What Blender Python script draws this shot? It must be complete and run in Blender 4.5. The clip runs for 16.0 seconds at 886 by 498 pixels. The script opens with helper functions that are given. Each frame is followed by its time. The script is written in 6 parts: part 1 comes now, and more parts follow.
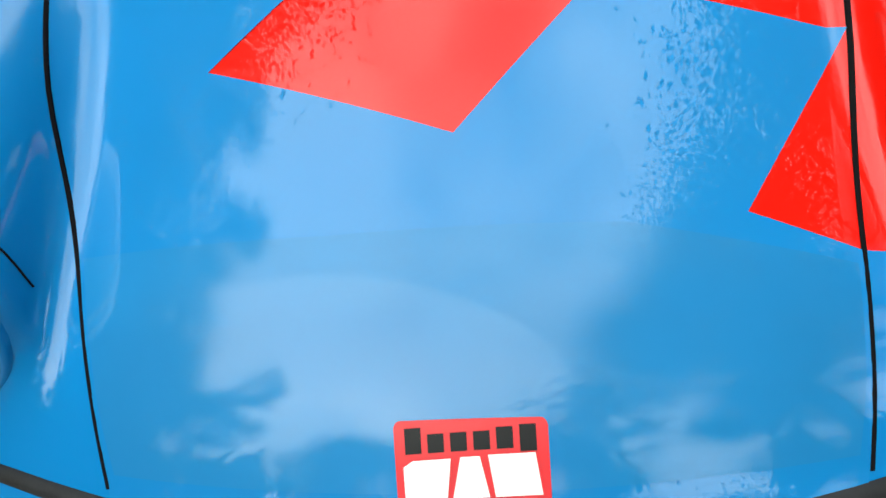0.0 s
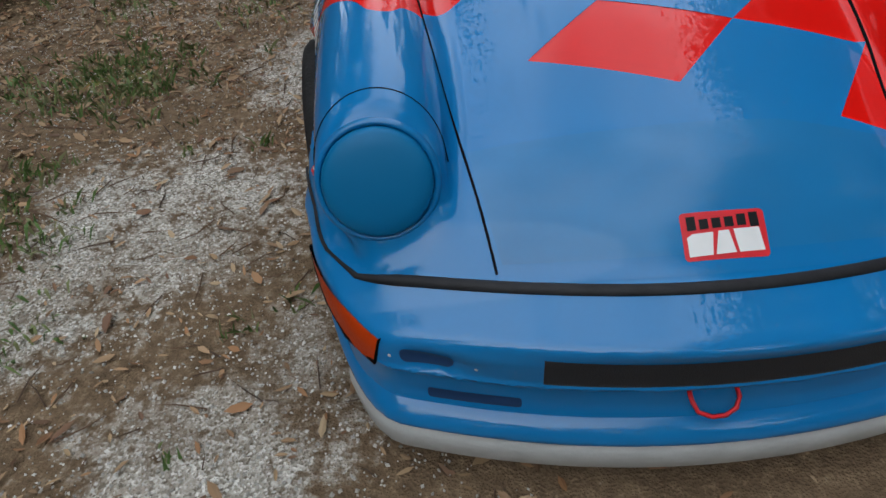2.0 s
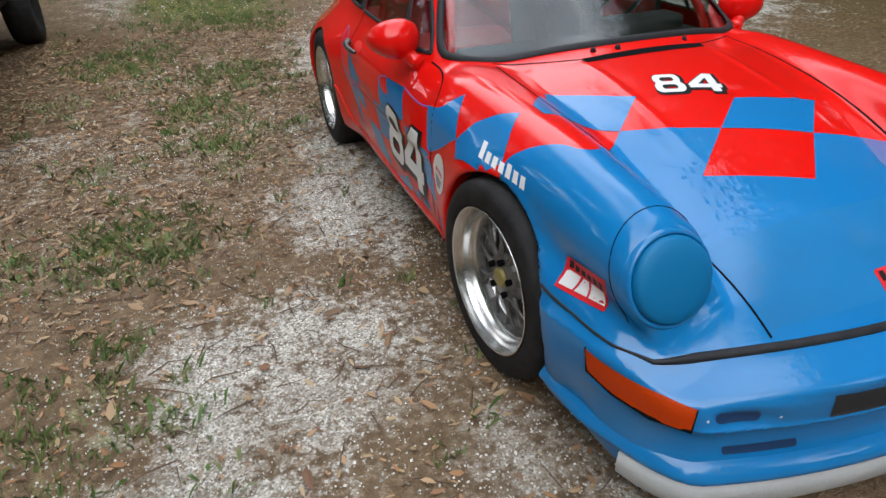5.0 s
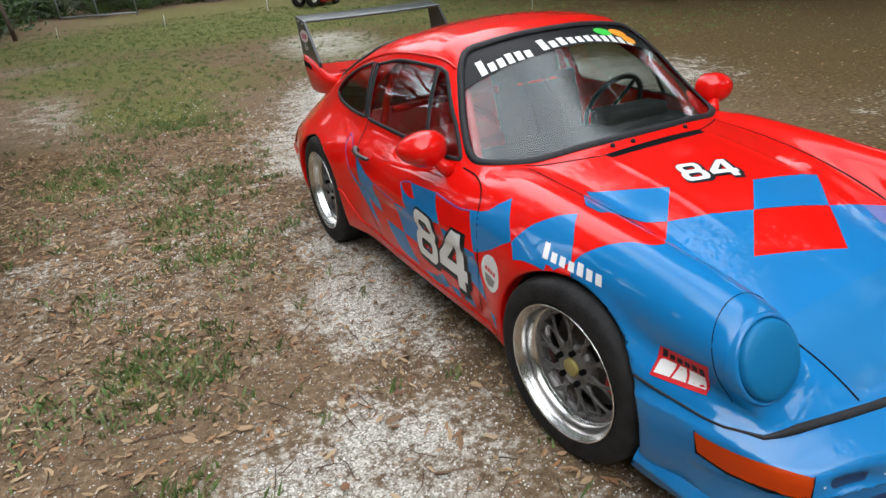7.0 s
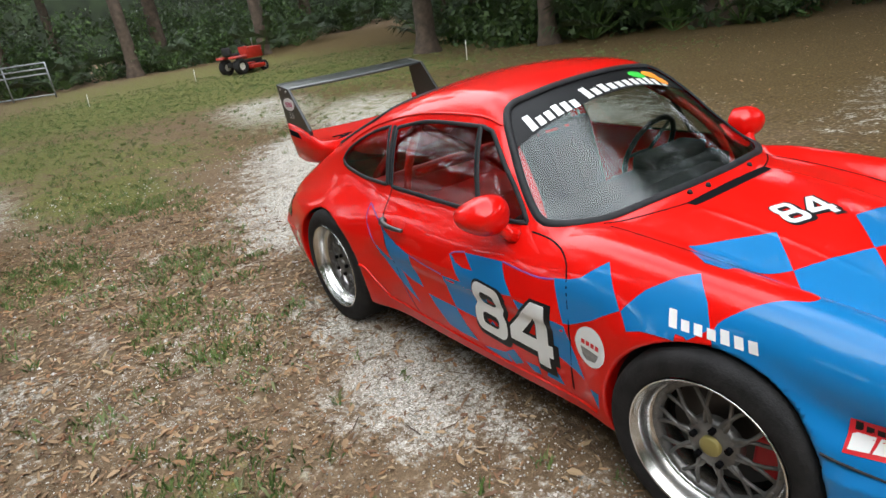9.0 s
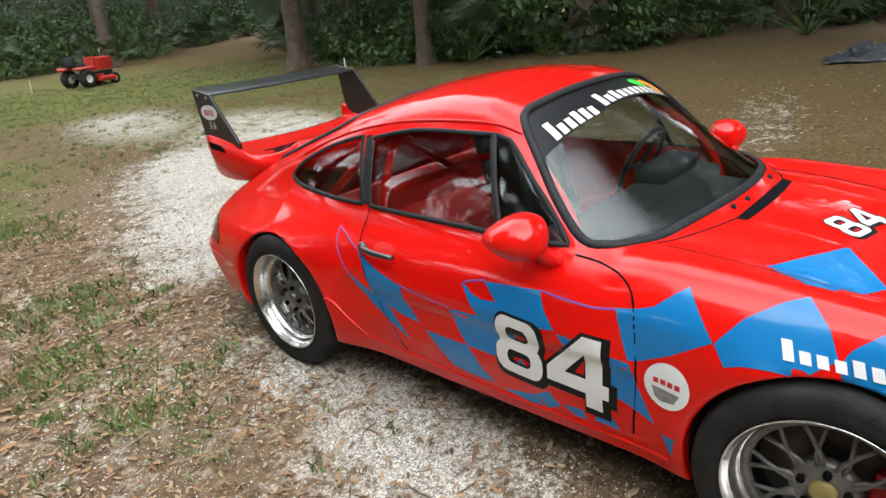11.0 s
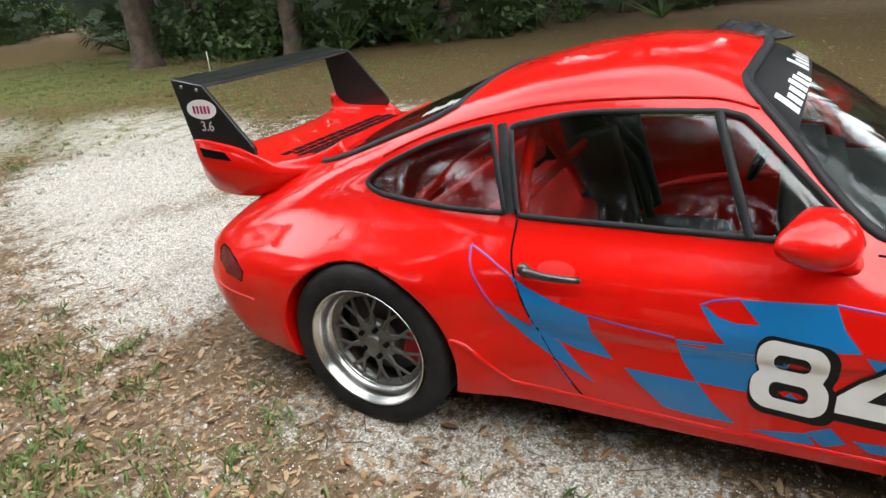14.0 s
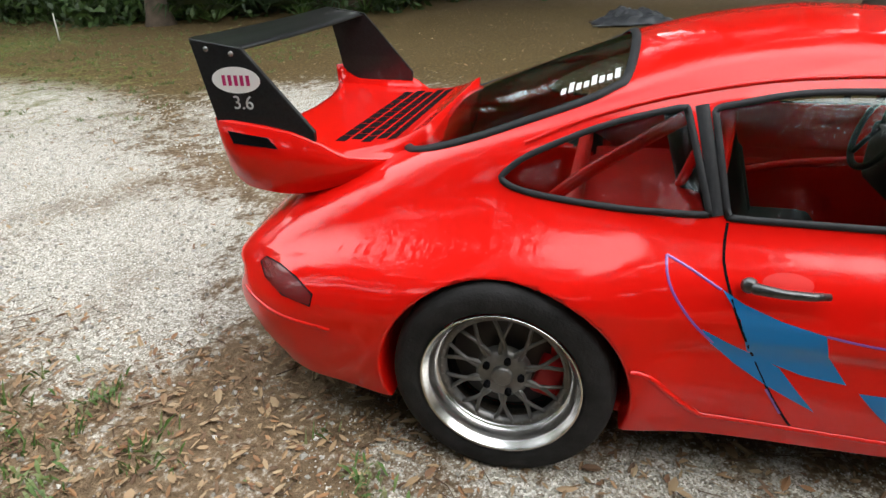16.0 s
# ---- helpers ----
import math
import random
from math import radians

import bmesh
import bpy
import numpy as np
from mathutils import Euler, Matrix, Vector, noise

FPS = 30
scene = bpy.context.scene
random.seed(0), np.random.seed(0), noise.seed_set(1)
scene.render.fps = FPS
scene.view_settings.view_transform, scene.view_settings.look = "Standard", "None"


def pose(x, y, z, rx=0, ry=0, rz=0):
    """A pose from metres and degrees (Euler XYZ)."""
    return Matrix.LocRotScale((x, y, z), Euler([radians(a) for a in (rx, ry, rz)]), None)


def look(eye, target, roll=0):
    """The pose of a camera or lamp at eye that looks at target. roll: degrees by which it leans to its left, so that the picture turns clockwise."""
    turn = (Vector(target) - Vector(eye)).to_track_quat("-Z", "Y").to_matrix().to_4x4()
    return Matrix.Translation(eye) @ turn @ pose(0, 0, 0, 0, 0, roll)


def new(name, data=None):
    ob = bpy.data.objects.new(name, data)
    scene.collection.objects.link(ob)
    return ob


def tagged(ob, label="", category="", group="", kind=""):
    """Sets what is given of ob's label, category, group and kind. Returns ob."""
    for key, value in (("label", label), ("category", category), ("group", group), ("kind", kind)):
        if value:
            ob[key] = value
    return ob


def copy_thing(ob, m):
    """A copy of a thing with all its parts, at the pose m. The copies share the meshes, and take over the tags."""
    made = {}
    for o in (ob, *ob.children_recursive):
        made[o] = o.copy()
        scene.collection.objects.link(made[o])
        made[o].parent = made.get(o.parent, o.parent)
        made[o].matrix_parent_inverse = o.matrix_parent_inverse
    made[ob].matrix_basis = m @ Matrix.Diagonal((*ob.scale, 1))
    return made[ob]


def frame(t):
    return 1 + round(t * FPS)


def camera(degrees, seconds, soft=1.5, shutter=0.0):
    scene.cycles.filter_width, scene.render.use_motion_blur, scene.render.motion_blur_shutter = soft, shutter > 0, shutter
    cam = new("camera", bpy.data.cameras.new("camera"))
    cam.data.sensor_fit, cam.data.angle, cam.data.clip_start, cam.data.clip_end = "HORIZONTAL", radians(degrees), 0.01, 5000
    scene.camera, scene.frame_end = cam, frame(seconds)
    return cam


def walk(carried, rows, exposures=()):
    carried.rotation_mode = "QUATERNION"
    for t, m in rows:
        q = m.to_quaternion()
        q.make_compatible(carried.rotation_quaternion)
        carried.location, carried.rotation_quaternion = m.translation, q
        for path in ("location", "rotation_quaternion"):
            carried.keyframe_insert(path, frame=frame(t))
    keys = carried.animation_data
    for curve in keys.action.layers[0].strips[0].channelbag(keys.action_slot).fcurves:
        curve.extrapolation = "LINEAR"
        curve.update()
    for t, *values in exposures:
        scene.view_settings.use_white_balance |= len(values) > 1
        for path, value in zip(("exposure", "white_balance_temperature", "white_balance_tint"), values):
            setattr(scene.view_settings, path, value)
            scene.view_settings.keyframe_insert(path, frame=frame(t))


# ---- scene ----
cam = camera(70.3, 16.0)
PATH = [
    (0, (0.089, 0.082, 1.163), (-0.122, 1.183, -0.493), -11.4),
    (0.5, (0.034, -0.115, 1.225), (-0.027, 1.259, -0.226), -5.7),
    (1, (-0.131, -0.318, 1.254), (-0.073, 1.075, -0.18), -4.4),
    (1.5, (-0.256, -0.471, 1.28), (-0.344, 0.974, -0.1), -5.2),
    (2, (-0.436, -0.586, 1.289), (-0.468, 0.907, -0.041), -4.5),
    (2.5, (-0.673, -0.65, 1.314), (-0.512, 0.903, 0.064), -0.2),
    (3, (-0.814, -0.595, 1.341), (-0.572, 0.952, 0.097), 2.6),
    (3.5, (-0.96, -0.607, 1.338), (-0.654, 1.006, 0.196), 0.4),
    (4, (-1.118, -0.65, 1.379), (-0.616, 0.918, 0.243), 0.7),
    (4.5, (-1.244, -0.593, 1.418), (-0.79, 1.027, 0.336), 2.1),
    (5, (-1.422, -0.583, 1.428), (-0.874, 1.037, 0.391), -1.8),
    (5.2, (-1.462, -0.633, 1.453), (-0.915, 1.02, 0.469), -4.0),
    (7.3, (-1.824, -0.378, 1.601), (-1.018, 1.258, 0.781), -5.3),
    (7.5, (-1.819, -0.334, 1.604), (-1.033, 1.328, 0.816), -6.8),
    (8, (-1.838, -0.232, 1.612), (-1.013, 1.445, 0.9), -4.9),
    (8.5, (-1.949, -0.124, 1.622), (-1.014, 1.494, 0.91), -7.3),
    (8.7, (-2.004, -0.056, 1.631), (-1.041, 1.541, 0.908), -8.0),
    (10.8, (-2.262, 0.631, 1.578), (-1.039, 2.026, 0.831), -6.4),
    (11, (-2.251, 0.687, 1.572), (-0.926, 1.997, 0.847), -5.5),
    (11.5, (-2.283, 0.84, 1.574), (-0.886, 2.073, 0.844), -4.7),
    (12, (-2.405, 1.064, 1.562), (-0.936, 2.17, 0.774), -6.5),
    (12.5, (-2.403, 1.27, 1.531), (-0.908, 2.336, 0.736), -4.1),
    (13, (-2.384, 1.455, 1.529), (-0.874, 2.522, 0.766), -3.8),
    (13.5, (-2.441, 1.682, 1.518), (-0.865, 2.628, 0.73), -6.8),
    (14, (-2.402, 1.878, 1.53), (-0.818, 2.814, 0.744), -5.8),
    (14.5, (-2.343, 2.079, 1.531), (-0.777, 3.027, 0.724), -6.1),
    (15, (-2.421, 2.378, 1.541), (-0.722, 3.075, 0.75), -6.0),
    (15.5, (-2.373, 2.645, 1.538), (-0.683, 3.291, 0.685), -4.8),
    (16, (-2.318, 2.87, 1.484), (-0.593, 3.391, 0.615), -2.0),
]
walk(cam, [(t, look(eye, target, roll)) for t, eye, target, roll in PATH], [(0, 1.32, 6500, -2), (0.5, 0.85, 6480, 1), (1, 0.36, 6350, 5), (2.5, 0.24, 6000, 10), (4.5, 0.84, 6100, 11), (8, 1.24, 6250, 10), (11, 1.54, 6300, 9), (14, 1.62, 6350, 9), (16, 1.46, 6400, 8)])

from mathutils.bvhtree import BVHTree
from mathutils.geometry import delaunay_2d_cdt

# ---- world and light ----
SUN_EL, SUN_AZ = radians(39), radians(208)
world = bpy.data.worlds.new("world")
scene.world = world
world.use_nodes = True
wn = world.node_tree.nodes
sky = wn.new("ShaderNodeTexSky")
sky.sky_type, sky.sun_disc = "NISHITA", False
sky.sun_elevation, sky.sun_rotation = SUN_EL, SUN_AZ
sky.air_density, sky.dust_density, sky.ozone_density = 1.0, 4.0, 1.0
wtc, wno, wramp, wmix = wn.new("ShaderNodeTexCoord"), wn.new("ShaderNodeTexNoise"), wn.new("ShaderNodeValToRGB"), wn.new("ShaderNodeMix")
wmix.data_type = "RGBA"
wno.inputs["Scale"].default_value, wno.inputs["Detail"].default_value = 1.7, 5
wramp.color_ramp.elements[0].position, wramp.color_ramp.elements[1].position = 0.22, 0.52
wl = world.node_tree.links
wl.new(wtc.outputs["Generated"], wno.inputs["Vector"])
wl.new(wno.outputs["Fac"], wramp.inputs["Fac"])
wl.new(wramp.outputs["Color"], wmix.inputs["Factor"])
wl.new(sky.outputs["Color"], wmix.inputs["A"])
wmix.inputs["B"].default_value = (16.5, 17.0, 17.5, 1)
wl.new(wmix.outputs["Result"], wn["Background"].inputs["Color"])
wn["Background"].inputs["Strength"].default_value = 0.1
sun_data = bpy.data.lights.new("sun", "SUN")
sun_data.energy, sun_data.angle, sun_data.color = 0.6, radians(70), (1.0, 0.96, 0.9)
sun = new("sun", sun_data)
sun.matrix_world = look((0, 0, 0), (-math.sin(SUN_AZ) * math.cos(SUN_EL), -math.cos(SUN_AZ) * math.cos(SUN_EL), -math.sin(SUN_EL)))


# ---- materials ----
def material(name, colour=(0.5, 0.5, 0.5), rough=0.5, metal=0.0, coat=0.0, spec=0.5, bump=0.0, scale=60.0, vary=0.0, vary_scale=8.0):
    m = bpy.data.materials.new(name)
    m.use_nodes = True
    nt = m.node_tree
    b = nt.nodes["Principled BSDF"]
    b.inputs["Base Color"].default_value = (*colour, 1)
    b.inputs["Roughness"].default_value, b.inputs["Metallic"].default_value = rough, metal
    b.inputs["Coat Weight"].default_value, b.inputs["Coat Roughness"].default_value = coat, 0.02
    b.inputs["Specular IOR Level"].default_value = spec
    if bump or vary:
        tc = nt.nodes.new("ShaderNodeTexCoord")
    if vary:
        n = nt.nodes.new("ShaderNodeTexNoise")
        n.inputs["Scale"].default_value, n.inputs["Detail"].default_value = vary_scale, 8
        r = nt.nodes.new("ShaderNodeValToRGB")
        r.color_ramp.elements[0].position, r.color_ramp.elements[1].position = 0.3, 0.7
        r.color_ramp.elements[0].color = (*[c * (1 - vary) for c in colour], 1)
        r.color_ramp.elements[1].color = (*[min(1, c * (1 + vary)) for c in colour], 1)
        nt.links.new(tc.outputs["Object"], n.inputs["Vector"])
        nt.links.new(n.outputs["Fac"], r.inputs["Fac"])
        nt.links.new(r.outputs["Color"], b.inputs["Base Color"])
    if bump:
        n2 = nt.nodes.new("ShaderNodeTexNoise")
        n2.inputs["Scale"].default_value, n2.inputs["Detail"].default_value = scale, 6
        bp = nt.nodes.new("ShaderNodeBump")
        bp.inputs["Strength"].default_value, bp.inputs["Distance"].default_value = bump, 0.01
        nt.links.new(tc.outputs["Object"], n2.inputs["Vector"])
        nt.links.new(n2.outputs["Fac"], bp.inputs["Height"])
        nt.links.new(bp.outputs["Normal"], b.inputs["Normal"])
    return m


RED = material("red_paint", (0.72, 0.005, 0.002), 0.5, coat=0.9, spec=0.05, vary=0.04, vary_scale=3)
BLUE = material("blue_paint", (0.009, 0.175, 0.44), 0.5, coat=1.0, spec=0.12, vary=0.05, vary_scale=3)
FILM = material("guarded_blue_paint", (0.013, 0.17, 0.40), 0.5, coat=0.85, spec=0.16, vary=0.08, vary_scale=4)
FILM.node_tree.nodes["Principled BSDF"].inputs["Coat Roughness"].default_value = 0.06
COVER = material("matt_blue_cover", (0.004, 0.15, 0.34), 0.5, spec=0.3, vary=0.05, vary_scale=5)
PURPLE = material("purple_pinstripe", (0.22, 0.06, 0.30), 0.35, coat=1.0)
REDDARK = material("red_interior_paint", (0.70, 0.014, 0.010), 0.5, vary=0.15, vary_scale=6)
WHITE = material("white_vinyl", (0.80, 0.80, 0.78), 0.35, coat=0.4, vary=0.03, vary_scale=20)
STICKER = material("red_vinyl", (0.62, 0.012, 0.02), 0.4, vary=0.06, vary_scale=20)
MAGENTA = material("magenta_vinyl", (0.45, 0.01, 0.12), 0.45)
GREEN = material("green_vinyl", (0.05, 0.55, 0.06), 0.45)
ORANGE = material("orange_vinyl", (0.85, 0.30, 0.02), 0.45)
EMBLEM = material("grey_vinyl", (0.22, 0.21, 0.20), 0.45, vary=0.3, vary_scale=60)
BANDBLACK = material("black_vinyl", (0.01, 0.01, 0.011), 0.4, spec=0.2)
BLACK = material("black_rubber", (0.018, 0.018, 0.02), 0.55, spec=0.25, bump=0.08, scale=200, vary=0.25, vary_scale=30)
SLOT = material("slot_shade_black", (0.018, 0.02, 0.024), 0.6, bump=0.3, scale=300)
# bumper blue darkened to paint the shade inside its recesses
DUCT = material("shaded_recess_blue", (0.004, 0.035, 0.11), 0.5, coat=0.2)
PALE_BOLT = material("zinc_bolt", (0.62, 0.64, 0.66), 0.5, metal=0.3)
GAP = material("panel_gap", (0.006, 0.006, 0.007), 0.9, spec=0.05)
LIPGREY = material("grey_plastic", (0.42, 0.43, 0.42), 0.55, bump=0.15, scale=120, vary=0.12, vary_scale=9)
AMBER = material("amber_lens", (0.46, 0.042, 0.002), 0.4, coat=0.08, spec=0.12, bump=0.15, scale=120)
TAILRED = material("tail_lens", (0.16, 0.006, 0.008), 0.12, coat=1.0, bump=0.2, scale=140)
DARKMETAL = material("worn_black_metal", (0.10, 0.10, 0.10), 0.28, metal=0.9, vary=0.3, vary_scale=60)
HANDLE = material("satin_metal", (0.32, 0.32, 0.32), 0.3, metal=1.0)
WINGBLACK = material("black_carbon", (0.014, 0.014, 0.015), 0.28, coat=0.5, vary=0.4, vary_scale=120)
DASH = material("black_cloth", (0.02, 0.02, 0.021), 0.8, bump=0.3, scale=250)
TYRE = material("tyre_rubber", (0.020, 0.019, 0.019), 0.75, spec=0.2, bump=0.25, scale=110, vary=0.35, vary_scale=16)
CHROME = material("polished_rim", (0.72, 0.71, 0.69), 0.24, metal=1.0, bump=0.04, scale=300)
GREY = material("grey_wheel_centre", (0.19, 0.185, 0.18), 0.42, metal=0.7, vary=0.2, vary_scale=30)
CAPGOLD = material("faded_gold_cap", (0.35, 0.29, 0.10), 0.5, metal=0.3)
BRAKE = material("brake_steel", (0.10, 0.09, 0.085), 0.5, metal=0.8)
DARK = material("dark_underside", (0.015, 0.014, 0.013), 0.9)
BARK = material("bark", (0.085, 0.062, 0.045), 0.95, bump=1.0, scale=14, vary=0.45, vary_scale=5)


def livery():
    """Red paint with a blue nose, whose edge waves over the front fenders."""
    m = RED.copy()
    m.name = "two_tone_paint"
    nt = m.node_tree
    nd, ln = nt.nodes, nt.links
    tc, sep = nd.new("ShaderNodeTexCoord"), nd.new("ShaderNodeSeparateXYZ")
    ln.new(tc.outputs["Object"], sep.inputs[0])

    def calc(op, a, b=None, c=None):
        n = nd.new("ShaderNodeMath")
        n.operation = op
        for i, v in enumerate((a, b, c)):
            if v is None:
                continue
            if isinstance(v, (int, float)):
                n.inputs[i].default_value = v
            else:
                ln.new(v, n.inputs[i])
        return n.outputs[0]
    X, Y, Z = sep.outputs
    u = calc("SUBTRACT", Z, calc("ABSOLUTE", X))
    t = calc("ADD", u, 0.6)
    fc = nd.new("ShaderNodeFloatCurve")
    pts = fc.mapping.curves[0].points
    knots = [(-0.6, 0.90), (-0.15, 0.90), (-0.03, 0.915), (0.057, 0.868), (0.11, 0.83), (0.155, 0.79), (0.19, 0.738), (0.223, 0.733), (0.249, 0.767), (0.4, 0.80)]
    pts[0].location, pts[1].location = (0.0, 0.90), (1.0, 0.80)
    for a, b in knots[1:-1]:
        pts.new(a + 0.6, b)
    fc.mapping.update()
    ln.new(t, fc.inputs["Value"])
    left = calc("GREATER_THAN", X, 0.0)
    edge = calc("ADD", calc("MULTIPLY", fc.outputs[0], calc("SUBTRACT", 1.0, left)), calc("MULTIPLY", left, 0.413))
    mask = calc("LESS_THAN", Y, edge)
    mix = nd.new("ShaderNodeMix")
    mix.data_type = "RGBA"
    ln.new(mask, mix.inputs["Factor"])
    b = nd["Principled BSDF"]
    ln.new(b.inputs["Base Color"].links[0].from_socket, mix.inputs["A"])
    mix.inputs["B"].default_value = (0.009, 0.175, 0.44, 1)
    ln.new(mix.outputs["Result"], b.inputs["Base Color"])
    return m


LIVERY = livery()


def glass():
    m = bpy.data.materials.new("window_glass")
    m.use_nodes = True
    nd, ln = m.node_tree.nodes, m.node_tree.links
    nd.remove(nd["Principled BSDF"])
    tr, gl, mx, lw = nd.new("ShaderNodeBsdfTransparent"), nd.new("ShaderNodeBsdfGlossy"), nd.new("ShaderNodeMixShader"), nd.new("ShaderNodeLayerWeight")
    pw, ml = nd.new("ShaderNodeMath"), nd.new("ShaderNodeMath")
    tr.inputs["Color"].default_value = (0.83, 0.86, 0.85, 1)
    gl.inputs["Roughness"].default_value = 0.015
    lw.inputs["Blend"].default_value = 0.5
    pw.operation, ml.operation = "POWER", "MULTIPLY_ADD"
    pw.inputs[1].default_value, ml.inputs[1].default_value, ml.inputs[2].default_value = 4.0, 0.9, 0.055
    ln.new(lw.outputs["Facing"], pw.inputs[0])
    ln.new(pw.outputs[0], ml.inputs[0])
    ln.new(ml.outputs[0], mx.inputs[0])
    ln.new(tr.outputs[0], mx.inputs[1])
    ln.new(gl.outputs[0], mx.inputs[2])
    ln.new(mx.outputs[0], nd["Material Output"].inputs["Surface"])
    return m


GLASS = glass()



def island(name, colours, rough, bump=0.0, sheen=0.0):
    """A material whose colour goes by the piece: one of a ramp of colours for each."""
    m = material(name, colours[0], rough)
    nd, ln = m.node_tree.nodes, m.node_tree.links
    geo, ramp = nd.new("ShaderNodeNewGeometry"), nd.new("ShaderNodeValToRGB")
    els = ramp.color_ramp.elements
    for i, c in enumerate(colours):
        e = els[i] if i < 2 else els.new(i / (len(colours) - 1))
        e.position, e.color = i / (len(colours) - 1), (*c, 1)
    tc, n, mul = nd.new("ShaderNodeTexCoord"), nd.new("ShaderNodeTexNoise"), nd.new("ShaderNodeMix")
    mul.data_type, mul.blend_type = "RGBA", "MULTIPLY"
    n.inputs["Scale"].default_value, n.inputs["Detail"].default_value = 0.7, 5
    r2 = nd.new("ShaderNodeValToRGB")
    r2.color_ramp.elements[0].position, r2.color_ramp.elements[0].color = 0.3, (0.55, 0.55, 0.55, 1)
    r2.color_ramp.elements[1].position = 0.65
    mul.inputs["Factor"].default_value = 0.8
    ln.new(geo.outputs["Random Per Island"], ramp.inputs["Fac"])
    ln.new(tc.outputs["Object"], n.inputs["Vector"])
    ln.new(n.outputs["Fac"], r2.inputs["Fac"])
    ln.new(ramp.outputs["Color"], mul.inputs["A"])
    ln.new(r2.outputs["Color"], mul.inputs["B"])
    ln.new(mul.outputs["Result"], nd["Principled BSDF"].inputs["Base Color"])
    return m


LEAF = island("foliage", [(0.020, 0.046, 0.009), (0.04, 0.088, 0.016), (0.08, 0.145, 0.028), (0.032, 0.06, 0.017), (0.06, 0.112, 0.02)], 0.55)
DRYLEAF = island("dry_leaves", [(0.12, 0.062, 0.03), (0.34, 0.21, 0.11), (0.40, 0.27, 0.145), (0.47, 0.34, 0.20), (0.36, 0.18, 0.075), (0.17, 0.09, 0.05)], 0.7)
STONE = island("limestone", [(0.30, 0.28, 0.24), (0.48, 0.46, 0.42), (0.78, 0.75, 0.69), (0.40, 0.36, 0.30)], 0.8)
GRASSM = island("grass_blades", [(0.06, 0.115, 0.02), (0.10, 0.185, 0.035), (0.19, 0.235, 0.075), (0.22, 0.20, 0.10)], 0.6)
TWIG = island("twigs", [(0.07, 0.045, 0.03), (0.16, 0.095, 0.055), (0.10, 0.065, 0.045)], 0.85)
FARWOOD = material("far_woods", (0.014, 0.024, 0.009), 0.95, bump=1.0, scale=1.5, vary=0.8, vary_scale=0.7)
TRACTOR = material("tractor_red", (0.42, 0.022, 0.012), 0.45, coat=0.3, vary=0.15, vary_scale=6)
PALE = material("pale_paint", (0.62, 0.60, 0.55), 0.6, vary=0.1, vary_scale=10)
GALV = material("galvanised_steel", (0.27, 0.28, 0.29), 0.45, metal=0.6, vary=0.15, vary_scale=8)
TARP = material("dark_tarpaulin", (0.035, 0.037, 0.042), 0.35, bump=0.4, scale=9, vary=0.3, vary_scale=4)
TRUCK = material("dark_truck_paint", (0.012, 0.012, 0.013), 0.35, coat=0.6)


